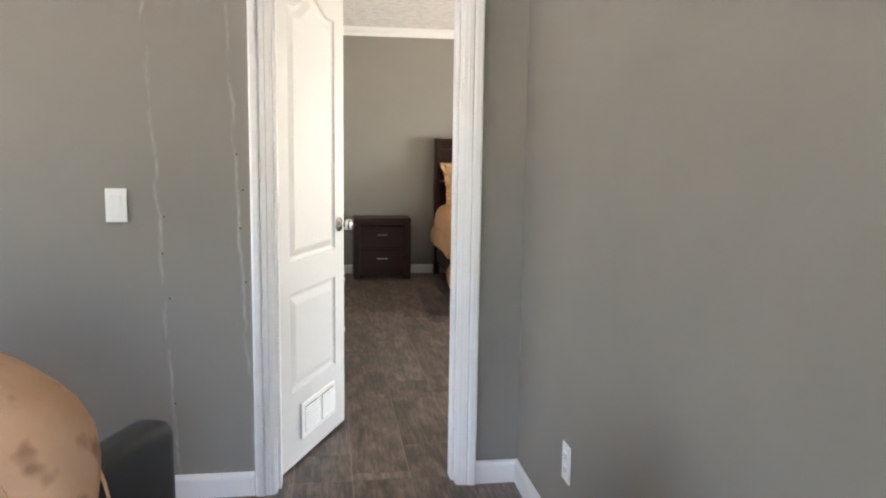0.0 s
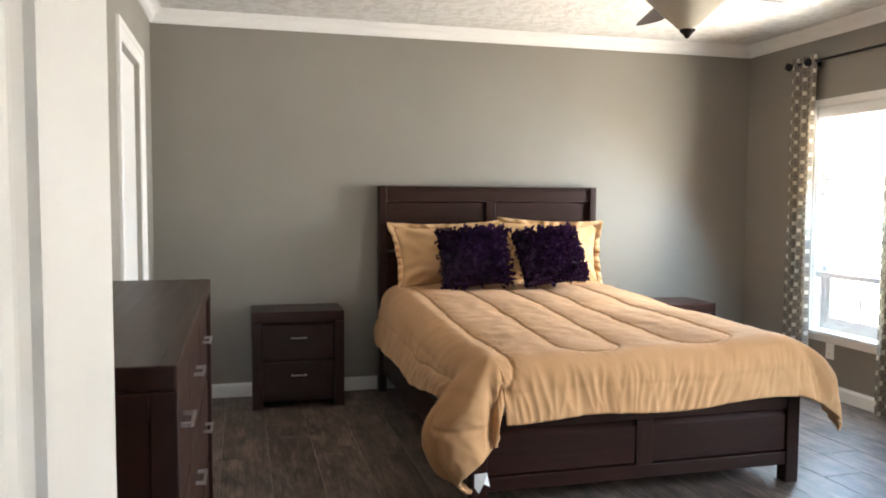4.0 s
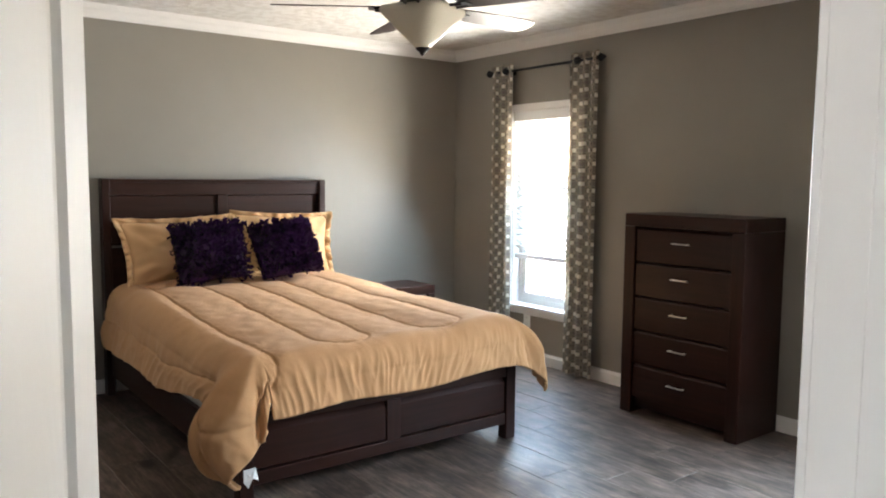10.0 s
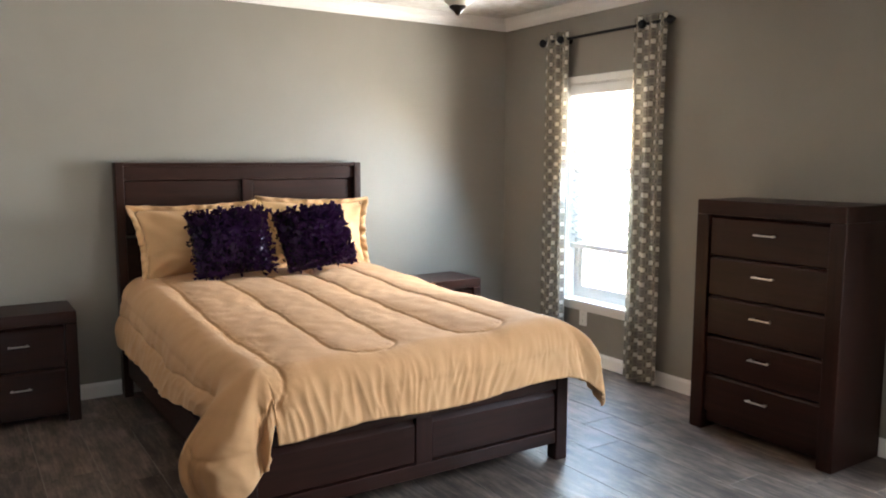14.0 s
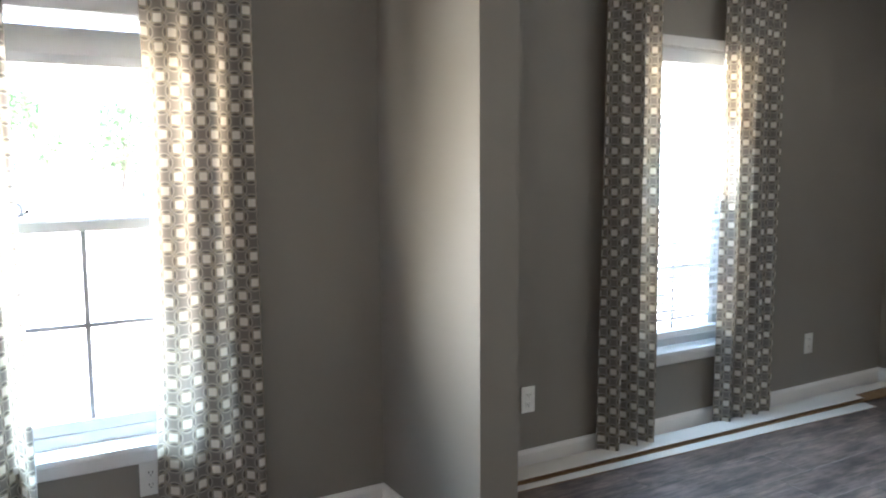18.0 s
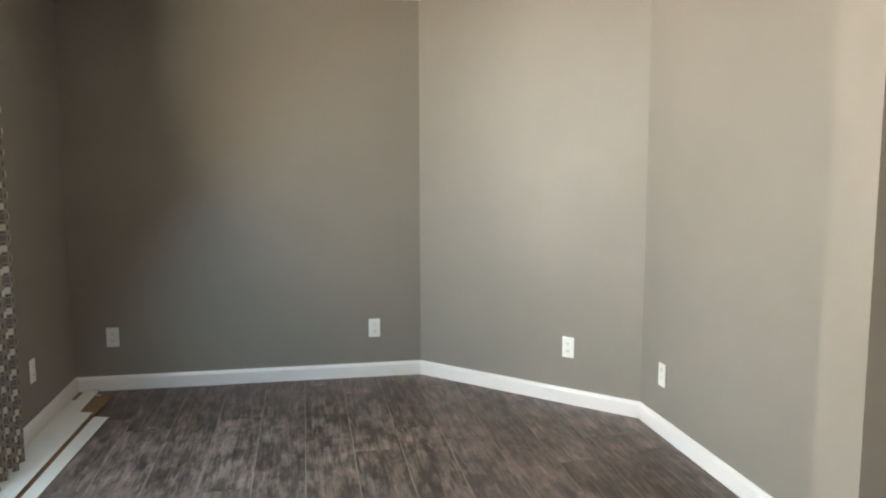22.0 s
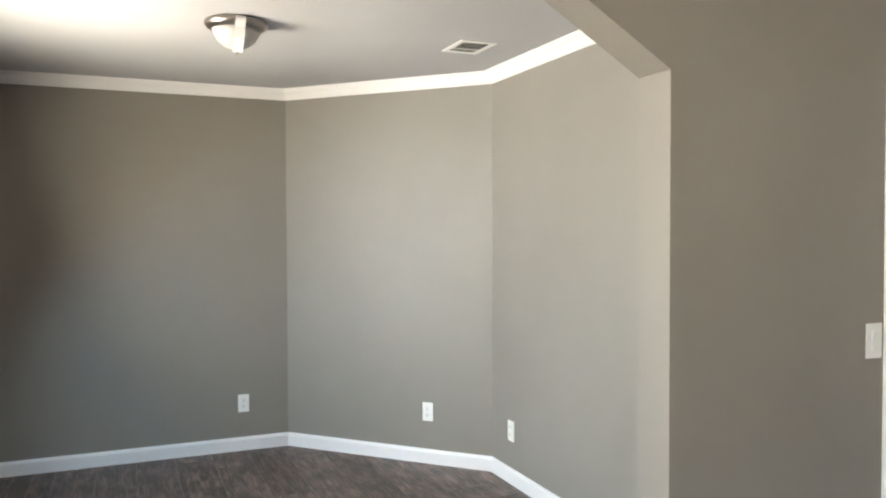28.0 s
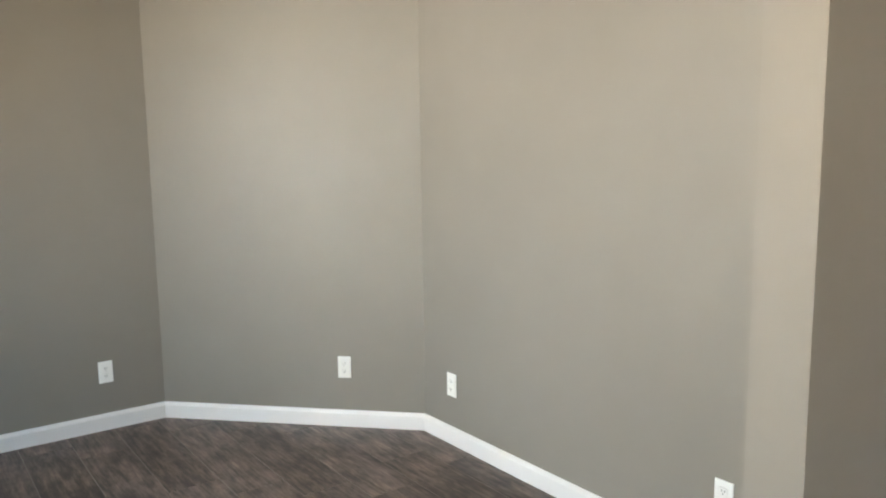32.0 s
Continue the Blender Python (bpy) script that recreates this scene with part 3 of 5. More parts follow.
part("strike_plate", box(DO1 - JT - 0.0015, DO1 - JT + 0.001, YP - 0.038, YP - 0.012, 0.90, 0.96), M_NICKEL, jamb, "brushed nickel strike plate")


def white_door_mat():
    m = paint("white_grained_door", (0.66, 0.65, 0.64), 0.52, 0.0, 0.01)
    n, l = m.node_tree.nodes, m.node_tree.links
    b = n["Principled BSDF"]
    figure = noise_tex(n, l, coords(n, l, scale=(3.4, 1, 0.42), shift=False), 1.5, 2, 0.4)
    rings = math_node(n, l, "SINE", math_node(n, l, "MULTIPLY", figure, 150.0))
    pores = noise_tex(n, l, coords(n, l, scale=(170, 1, 5), shift=False), 1.0, 3)
    bump(n, l, b, math_node(n, l, "MULTIPLY_ADD", pores, 1.2, math_node(n, l, "MULTIPLY", rings, 0.5)), 0.16, 0.0012)
    return m


M_DOOR = white_door_mat()


def panel_outline(x0, x1, z0, z1, arch=0.0, inset=0.0, n=24):
    """A panel outline, its top lifted in a camel-back curve."""
    x0, x1, z0, z1 = x0 + inset, x1 - inset, z0 + inset, z1 - inset
    pts = [(x0, z0), (x1, z0)]
    for k in range(n + 1):
        s = k / n
        u = abs(2 * s - 1)
        lift = arch * (0.5 + 0.5 * math.cos(math.pi * min(1, u / 0.78))) if arch else 0.0
        pts.append((x1 + (x0 - x1) * s, z1 + lift))
    return pts


def panel_bm(x0, x1, z0, z1, arch, face, sign):
    """A raised panel: a sunk ogee border round a raised field; face is the door's face along y."""
    bm = bmesh.new()
    rings = []
    for inset, depth in ((0.0, 0.0), (0.005, 0.008), (0.016, 0.0115), (0.022, 0.0110), (0.046, 0.0018), (0.049, 0.001)):
        rings.append([bm.verts.new((x, face - sign * depth + sign * 0.0006, z)) for x, z in panel_outline(x0, x1, z0, z1, arch, inset)])
    for a, b in zip(rings, rings[1:]):
        for k in range(len(a)):
            j = (k + 1) % len(a)
            bm.faces.new((a[k], a[j], b[j], b[k]))
    bm.faces.new(rings[-1])
    return bm


def door_leaf(W, Hh, arch=0.06):
    """A two-panel moulded door, hinged at x = 0, 35 mm thick, its near face at y = 0."""
    T, st = 0.035, 0.105
    d = thing("entry_door", "white moulded two-panel door standing ajar, with a vent grille", "door")
    z1a, z1b, z2a, z2b = 0.30, 0.70, 0.825, Hh - 0.20
    x0, x1 = st, W - st
    bm = bmesh.new()
    pieces = [(0, x0, 0, Hh), (x1, W, 0, Hh), (x0, x1, 0, z1a), (x0, x1, z1b, z2a)]
    for a, b, c, e in pieces:
        box(a, b, 0, T, c, e, bm=bm)
    top = [(x0, Hh), (x1, Hh)] + panel_outline(x0, x1, z2a, z2b, arch)[2:]
    # the rail over the arched panel, cut in upright strips
    arc = panel_outline(x0, x1, z2a, z2b, arch)[2:]
    for (xa, za), (xb, zb) in zip(arc, arc[1:]):
        prism([(xb, zb), (xa, za), (xa, Hh), (xb, Hh)], "y", 0, T, bm)
    part("door_frame", bm, M_DOOR, d)
    core = box(x0 + 0.001, x1 - 0.001, 0.012, T - 0.012, z1a, z2b + arch)
    part("door_core", core, M_DOOR, d)
    for face, sign in ((0.0, -1), (T, 1)):
        part("upper_panel", panel_bm(x0, x1, z2a, z2b, arch, face, sign), M_DOOR, d)
        part("lower_panel", panel_bm(x0, x1, z1a, z1b, 0, face, sign), M_DOOR, d)
    g = part("vent_grille", box(0.18, 0.53, -0.012, -0.001, 0.085, 0.235, 0.003, 1), M_PLATE, d, "white louvred return-air grille")
    for cx in (0.27, 0.44):
        for k in range(8):
            s = box(-0.068, 0.068, -0.004, 0.004, -0.0045, 0.0045)
            bmesh.ops.transform(s, matrix=Matrix.Translation((cx, -0.0145, 0.112 + k * 0.0135)) @ pose(0, 0, 0, 40), verts=s.verts)
            part("louvre", s, M_PLATE, g)
            # dark strip put in for the shade between two louvres
            part("slot", box(cx - 0.068, cx + 0.068, -0.0128, -0.0121, 0.1165 + k * 0.0135, 0.1205 + k * 0.0135), M_SLOT_SHADE, g)
    for sign, y in ((-1, 0.0), (1, T)):
        turn = Matrix.Translation((W - 0.065, y, 0.93)) @ pose(0, 0, 0, 90 if sign < 0 else -90)
        k = part("door_knob", lathe([(0.033, 0), (0.033, 0.004), (0.028, 0.010), (0.013, 0.013), (0.011, 0.030), (0.020, 0.036), (0.0265, 0.046), (0.0265, 0.056), (0.021, 0.064), (0.010, 0.067)], 32, None, turn), M_CHROME, d, "brushed nickel round door knob", True)
        part("knob_lock", lathe([(0.0045, 0.067), (0.0045, 0.070), (0.003, 0.071)], 12, None, turn), M_NICKEL, k)
    for z in (0.22, 1.0, 1.80):
        part("hinge", tube([(-0.004, T + 0.004, z - 0.045), (-0.004, T + 0.004, z + 0.045)], 0.006, 10), M_NICKEL, d, "nickel butt hinge")
    return d


leaf = door_leaf(0.664, 2.005)
DOOR_OPEN = 67
leaf.matrix_world = Matrix.Translation((DO0 + JT + 0.003, YP - 0.035, 0.012)) @ pose(0, 0, 0, 0, 0, DOOR_OPEN)
# closed closet door in the west wall
closet = thing("closet_door", "white closed closet door in the bedroom wall", "door")
part("door_panel", box(XB - 0.06, XB - 0.025, 4.262, 4.968, 0.01, 2.018, 0.002, 1), M_TRIM, closet)
part("door_panel_rib", box(XB - 0.025, XB - 0.021, 4.36, 4.87, 0.9, 1.85, 0.002, 1), M_TRIM, closet)
tagged(closet, kind="structure")


# ---- windows with blinds ----
def build_window(yc, tag, blind_bottom, slat_tilt):
    w = tagged(new("window_" + tag), "tall white vinyl double-hung window with divided panes", "window", "", "structure")
    y0, y1, x = yc - WHALF, yc + WHALF, XE
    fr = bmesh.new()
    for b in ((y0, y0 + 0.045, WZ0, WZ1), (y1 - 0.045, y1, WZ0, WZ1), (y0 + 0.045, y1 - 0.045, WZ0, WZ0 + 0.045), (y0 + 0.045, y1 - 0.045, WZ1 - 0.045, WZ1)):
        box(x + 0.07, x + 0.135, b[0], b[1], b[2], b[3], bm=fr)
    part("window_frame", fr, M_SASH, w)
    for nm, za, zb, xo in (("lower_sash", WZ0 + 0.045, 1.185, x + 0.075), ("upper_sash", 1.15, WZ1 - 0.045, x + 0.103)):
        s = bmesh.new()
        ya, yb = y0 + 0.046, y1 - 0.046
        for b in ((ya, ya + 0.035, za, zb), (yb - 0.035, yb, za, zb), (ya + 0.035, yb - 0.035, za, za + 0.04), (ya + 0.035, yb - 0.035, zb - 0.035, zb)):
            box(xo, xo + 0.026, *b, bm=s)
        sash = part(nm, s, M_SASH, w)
        mz = (za + zb) / 2 + 0.005
        if nm == "lower_sash":
            part("muntin", box(xo + 0.008, xo + 0.018, yc - 0.008, yc + 0.008, za + 0.04, zb - 0.035), M_MUNTIN, sash)
            part("muntin", box(xo + 0.007, xo + 0.017, ya + 0.035, yb - 0.035, mz - 0.008, mz + 0.008), M_MUNTIN, sash)
        pane = part("pane", box(xo + 0.010, xo + 0.014, ya + 0.03, yb - 0.03, za + 0.035, zb - 0.03), M_GLASS, sash)
        pane.visible_shadow = False
    # picture-frame casing, stool and apron on the room side
    trim = bmesh.new()
    cw = 0.05
    box(x - 0.016, x, y0 - cw, y0, WZ0 - 0.0, WZ1 + cw, 0.003, 1, trim)
    box(x - 0.016, x, y1, y1 + cw, WZ0 - 0.0, WZ1 + cw, 0.003, 1, trim)
    box(x - 0.0165, x, y0, y1, WZ1, WZ1 + cw, 0.003, 1, trim)
    part("casing", trim, M_TRIM, w)
    part("window_sill", box(x - 0.045, x + 0.07, y0 - cw - 0.02, y1 + cw + 0.02, WZ0 - 0.018, WZ0 + 0.004, 0.004, 2), M_TRIM, w)
    part("apron", box(x - 0.014, x, y0 - cw, y1 + cw, WZ0 - 0.07, WZ0 - 0.018, 0.004, 1), M_TRIM, w)
    lin = bmesh.new()
    for b in ((y0, y0 + 0.008, WZ0 + 0.004, WZ1), (y1 - 0.008, y1, WZ0 + 0.004, WZ1), (y0 + 0.008, y1 - 0.008, WZ1 - 0.008, WZ1)):
        box(x + 0.001, x + 0.069, *b, bm=lin)
    part("reveal_lining", lin, M_TRIM, w)
    # blind
    bl = thing("window_blind", "white slatted blind, " + ("raised to a stack" if blind_bottom > 1.5 else "lowered") + " inside the window", "blind", None, "window blinds")
    bx = x + 0.035
    part("head_rail", box(bx - 0.03, bx + 0.03, y0 + 0.012, y1 - 0.012, WZ1 - 0.055, WZ1 - 0.010, 0.004, 1), M_VINYL, bl)
    part("valance", box(bx - 0.038, bx - 0.031, y0 + 0.010, y1 - 0.010, WZ1 - 0.075, WZ1 - 0.010, 0.003, 1), M_VINYL, bl)
    top = WZ1 - 0.08
    if blind_bottom < 1.5:
        zs = [top - 0.042 * k for k in range(int((top - blind_bottom - 0.03) / 0.042))]
        tilt = slat_tilt
    else:
        zs = [blind_bottom + 0.02 + 0.0040 * k for k in range(22)] + [blind_bottom + 0.128, blind_bottom + 0.146]
        tilt = 0
    base = box(-0.024, 0.024, -0.319, 0.319, -0.0012, 0.0012)
    me = bpy.data.meshes.new("slat")
    base.to_mesh(me)
    base.free()
    me.materials.append(M_SLAT)
    for z in zs:
        o = new("slat", me)
        o.parent = bl
        o.matrix_local = pose(bx, yc, z, 0, tilt, 0)
    part("bottom_rail", box(bx - 0.024, bx + 0.024, y0 + 0.016, y1 - 0.016, blind_bottom - 0.012, blind_bottom + 0.022, 0.003, 1), M_VINYL, bl)
    for dy in (-0.2, 0.2):
        part("lift_cord", tube([(bx - 0.027, yc + dy, blind_bottom), (bx - 0.027, yc + dy, top + 0.02)], 0.0012, 6), M_VINYL, bl)
    if blind_bottom < 1.5:
        part("tilt_wand", tube([(bx - 0.045, yc + 0.29, top), (bx - 0.045, yc + 0.29, top - 0.6)], 0.004, 8), M_VINYL, bl)


build_window(WIN_Y[0], "bed", 0.80, 38)
build_window(WIN_Y[1], "middle", 1.69, 0)
build_window(WIN_Y[2], "retreat", 0.50, 32)


# ---- curtains and rods ----
RODX, RODZ = 4.075, 2.218


def curtain(y_a, y_b, seed, folds, bottom=0.02, spread=0.0, depth=0.03):
    """One panel hanging in folds between two places on the rod."""
    rnd = random.Random(seed)
    c = thing("curtain", "grey curtain panel woven with pale and dark squares", "curtain", None, "window curtains")
    top = RODZ + 0.052
    nu, nv = folds * 20, 56
    bm = bmesh.new()
    uvl = bm.loops.layers.uv.new("UVMap")
    width = abs(y_b - y_a)
    ph = rnd.uniform(0, 6.28)
    amp_l = [rnd.uniform(0.8, 1.25) for _ in range(folds + 2)]
    grid, lens = [], []
    for j in range(nv + 1):
        s = j / nv
        z = top + (bottom - top) * s
        row, acc, prev = [], 0.0, None
        lrow = []
        for i in range(nu + 1):
            u = i / nu
            k = u * folds
            amp = depth * amp_l[int(k)] * (0.75 + 0.35 * s)
            x = RODX + amp * math.sin(2 * math.pi * k + ph * 0 + 0.35 * math.sin(2.2 * s + seed)) + 0.006 * math.sin(5 * s + 9 * u + seed)
            y = y_a + (y_b - y_a) * u + 0.010 * math.sin(3.1 * s + 6 * u + seed) * s
            mid = (y_a + y_b) / 2
            y = mid + (y - mid) * (1 + (spread - 0.06 * math.sin(math.pi * s)) * 1.0)
            x = min(x, XE - 0.022)
            p = Vector((x, y, z))
            if prev is not None:
                acc += (p - prev).length
            prev = p
            row.append(bm.verts.new(p))
            lrow.append(acc)
        grid.append(row)
        lens.append(lrow)
    for j in range(nv):
        for i in range(nu):
            f = bm.faces.new((grid[j][i], grid[j][i + 1], grid[j + 1][i + 1], grid[j + 1][i]))
            for loop, (jj, ii) in zip(f.loops, ((j, i), (j, i + 1), (j + 1, i + 1), (j + 1, i))):
                loop[uvl].uv = (lens[nv // 2][ii] + seed * 0.013, top - grid[jj][ii].co.z)
    part("cloth", bm, M_CURTAIN, c, smooth=True)
    return c


def curtain_rod(ya, yb):
    r = thing("curtain_rod", "black metal curtain rod with pointed finials", "curtain rod", None, "curtain rods")
    part("rod", tube([(RODX, ya, RODZ), (RODX, yb, RODZ)], 0.0095, 14), M_ROD, r)
    for y, s in ((ya, 1), (yb, -1)):
        f = lathe([(0.0095, 0), (0.016, 0.003), (0.016, 0.008), (0.010, 0.012), (0.018, 0.020), (0.028, 0.030), (0.026, 0.038), (0.015, 0.056), (0.006, 0.074), (0.001, 0.080)], 20)
        bmesh.ops.transform(f, matrix=pose(RODX, y, RODZ, -90 * s, 0, 0), verts=f.verts)
        part("finial", f, M_ROD, r)
        b = tube([(RODX, y - s * 0.17, RODZ), (XE - 0.004, y - s * 0.17, RODZ - 0.004)], 0.007, 10)
        q = lathe([(0.022, 0), (0.022, 0.004), (0.012, 0.008)], 18)
        bmesh.ops.transform(q, matrix=pose(XE, y - s * 0.17, RODZ, 0, -90, 0), verts=q.verts)
        part("bracket", b, M_ROD, r)
        part("bracket_plate", q, M_ROD, r)
        ball = bmesh.new()
        bmesh.ops.create_uvsphere(ball, u_segments=16, v_segments=10, radius=0.027, matrix=pose(RODX - 0.012, y - s * 0.17, RODZ))
        part("bracket_ball", ball, M_ROD, r)


curtain_rod(4.975, 3.90)
curtain_rod(2.215, 1.145)
curtain_rod(-0.46, -1.63)
curtain(4.985, 4.735, 1, 3)
curtain(4.155, 3.885, 2, 3)
curtain(2.10, 1.868, 3, 3)
curtain(1.51, 1.135, 4, 3, depth=0.018)
curtain(-0.43, -0.775, 5, 3)
curtain(-1.205, -1.66, 6, 4, depth=0.024)


# ---- case furniture ----
def pull(width=0.115):
    bm = box(-width / 2, width / 2, -0.026, -0.019, -0.0038, 0.0038, 0.0015, 1)
    for s in (-1, 1):
        box(s * width * 0.40 - 0.004, s * width * 0.40 + 0.004, -0.02, 0.0, -0.004, 0.004, 0, 1, bm)
    return bm


def drawer_unit(name, label, category, W, D, Hh, rows, cols, stile, top, plinth, pull_w, m, group=""):
    """Case furniture that faces -y: thick posts and top, inset drawers with a bevelled lip and a bar pull."""
    t = thing(name, label, category, m, group)
    part("side_post", box(-W / 2, -W / 2 + stile, 0, D, 0, Hh - top, 0.004), M_WZ, t)
    part("side_post", box(W / 2 - stile, W / 2, 0, D, 0, Hh - top, 0.004), M_WZ, t)
    part("top_panel", box(-W / 2, W / 2, 0, D, Hh - top + 0.001, Hh, 0.005), M_WX, t)
    part("back_panel", box(-W / 2 + stile, W / 2 - stile, D - 0.02, D - 0.008, plinth, Hh - top), M_WX, t)
    part("plinth", box(-W / 2 + stile, W / 2 - stile, 0.045, 0.065, 0.035, plinth, 0.002, 1), M_WX, t)
    part("carcass", box(-W / 2 + stile, W / 2 - stile, 0.045, D - 0.021, plinth + 0.001, Hh - top), M_WX, t)
    ih = (Hh - top - plinth) / rows
    iw = (W - 2 * stile) / cols
    for r in range(rows):
        for c in range(cols):
            x0, x1 = -W / 2 + stile + c * iw + 0.004, -W / 2 + stile + (c + 1) * iw - 0.004
            z0, z1 = plinth + r * ih + 0.004, plinth + (r + 1) * ih - 0.007
            dr = part("drawer_front", prism([(0.014, z0), (0.014, z1 - 0.013), (0.026, z1), (0.044, z1), (0.044, z0)], "x", x0, x1), M_WX, t)
            h = part("drawer_pull", pull(pull_w), M_NICKEL, dr, "brushed nickel bar pull")
            h.location = ((x0 + x1) / 2, 0.014, (z0 + z1) / 2 + 0.020)
    return t


# the chest faces west, the nightstands south, the dresser east
drawer_unit("chest_of_drawers", "tall dark espresso five-drawer chest against the window wall", "chest", 0.79, 0.395, 1.205, 5, 1, 0.075, 0.075, 0.10, 0.115, pose(3.742, 2.952, 0, 0, 0, -90))
ns = drawer_unit("nightstand", "dark espresso two-drawer nightstand beside the bed", "nightstand", 0.56, 0.36, 0.60, 2, 1, 0.06, 0.065, 0.07, 0.10, pose(0.735, 5.165, 0, 0, 0, 0), "nightstands")
copy_thing(ns, pose(3.24, 4.96, 0, 0, 0, 0))
dresser = drawer_unit("dresser", "long dark espresso dresser with a plain top", "dresser", 1.50, 0.415, 1.0, 3, 3, 0.05, 0.045, 0.08, 0.11, pose(0.289, 2.54, 0, 0, 0, 90))

for y0, y1 in ((0.0, 0.045), (0.37, 0.415)):
    part("end_stile", box(-0.754, -0.7495, y0, y1, 0.0, 0.953, 0.001, 1), M_WZ, dresser)
part("end_rail", box(-0.7535, -0.7495, 0.046, 0.369, 0.905, 0.953, 0.001, 1), M_WY, dresser)
part("edge_strip", box(-0.75, 0.75, 0.028, 0.031, 0.9995, 1.0012), M_WX, dresser)

# ---- bed ----
bed = thing("bed", "dark espresso panel bed frame with headboard and low footboard", "bed")
BX0, BX1, BYF = 1.30, 2.86, 3.345
HB0, HB1, HBZ = 1.285, 2.85, 1.384
part("headboard_post", box(HB0, HB0 + 0.05, 5.435, 5.52, 0, HBZ, 0.006), M_WZ, bed)
part("headboard_post", box(HB1 - 0.05, HB1, 5.435, 5.52, 0, HBZ, 0.006), M_WZ, bed)
part("headboard_cap", box(HB0 + 0.05, HB1 - 0.05, 5.44, 5.515, HBZ - 0.022, HBZ - 0.002, 0.005), M_WX, bed)
part("headboard_rail", box(HB0 + 0.05, HB1 - 0.05, 5.455, 5.50, HBZ - 0.105, HBZ - 0.022, 0.003), M_WX, bed)
mid = (HB0 + HB1) / 2
part("headboard_stile", box(mid - 0.035, mid + 0.035, 5.455, 5.50, 0.62, HBZ - 0.105, 0.003), M_WZ, bed)
for a, b in ((HB0 + 0.05, mid - 0.035), (mid + 0.035, HB1 - 0.05)):
    for z0, z1 in ((0.96, HBZ - 0.108), (0.62, 0.945)):
        part("headboard_panel", box(a + 0.004, b - 0.004, 5.470, 5.498, z0, z1, 0.01, 3), M_WX, bed)
part("headboard_lower", box(HB0 + 0.05, HB1 - 0.05, 5.475, 5.50, 0.25, 0.62), M_WX, bed)
for x0, x1 in ((BX0, BX0 + 0.065), (BX1 - 0.055, BX1 + 0.01)):
    part("footboard_post", box(x0, x1, BYF, BYF + 0.065, 0, 0.405, 0.005), M_WZ, bed)
fa, fb = BX0 + 0.065, BX1 - 0.055
part("footboard_top_rail", box(fa, fb, BYF + 0.006, BYF + 0.058, 0.345, 0.405, 0.004), M_WX, bed)
part("footboard_bottom_rail", box(fa, fb, BYF + 0.006, BYF + 0.058, 0.085, 0.145, 0.004), M_WX, bed)
fm = (fa + fb) / 2
part("footboard_stile", box(fm - 0.04, fm + 0.04, BYF + 0.006, BYF + 0.058, 0.145, 0.345, 0.003), M_WZ, bed)
for a, b in ((fa, fm - 0.04), (fm + 0.04, fb)):
    part("footboard_panel", prism([(BYF + 0.012, 0.155), (BYF + 0.012, 0.312), (BYF + 0.036, 0.341), (BYF + 0.045, 0.340), (BYF + 0.045, 0.155)], "x", a + 0.004, b - 0.004), M_WX, bed)
    part("footboard_backing", box(a, b, BYF + 0.046, BYF + 0.055, 0.145, 0.345), M_WX, bed)
for x0, x1 in ((BX0 + 0.012, BX0 + 0.04), (BX1 - 0.03, BX1 - 0.002)):
    part("side_rail", box(x0, x1, BYF + 0.065, 5.435, 0.13, 0.30, 0.003), M_WY, bed)
mattress = thing("mattress", "white mattress on a box base under the comforter", "mattress")
part("box_base", box(BX0 + 0.05, BX1 - 0.04, BYF + 0.075, 5.43, 0.25, 0.40, 0.02), M_SHEET, mattress)
part("mattress_body", box(BX0 + 0.045, BX1 - 0.035, BYF + 0.072, 5.43, 0.401, 0.61, 0.04, 3), M_SHEET, mattress)


def smooth01(t):
    t = max(0.0, min(1.0, t))
    return t * t * (3 - 2 * t)


def seam_distance(a, b):
    """Distance to the nearest line of stitching; (middle, half width, where the loop turns)."""
    best = 9.0
    for c, h, yend in ((-0.80, 0.160, 2.0), (-0.205, 0.142, 1.835), (0.335, 0.142, 1.825), (0.87, 0.14, 1.82)):
        w = c + 0.012 * math.sin(b * 3.1 + c * 7) + 0.004 * math.sin(b * 17 + c * 3)
        if b < yend:
            d = abs(abs(a - w) - h)
        else:
            d = abs(math.hypot(a - w, b - yend) - h)
        best = min(best, d)
    return best


def ridged(x, y, z):
    return 1 - 2 * abs(noise.noise(Vector((x, y, z))))


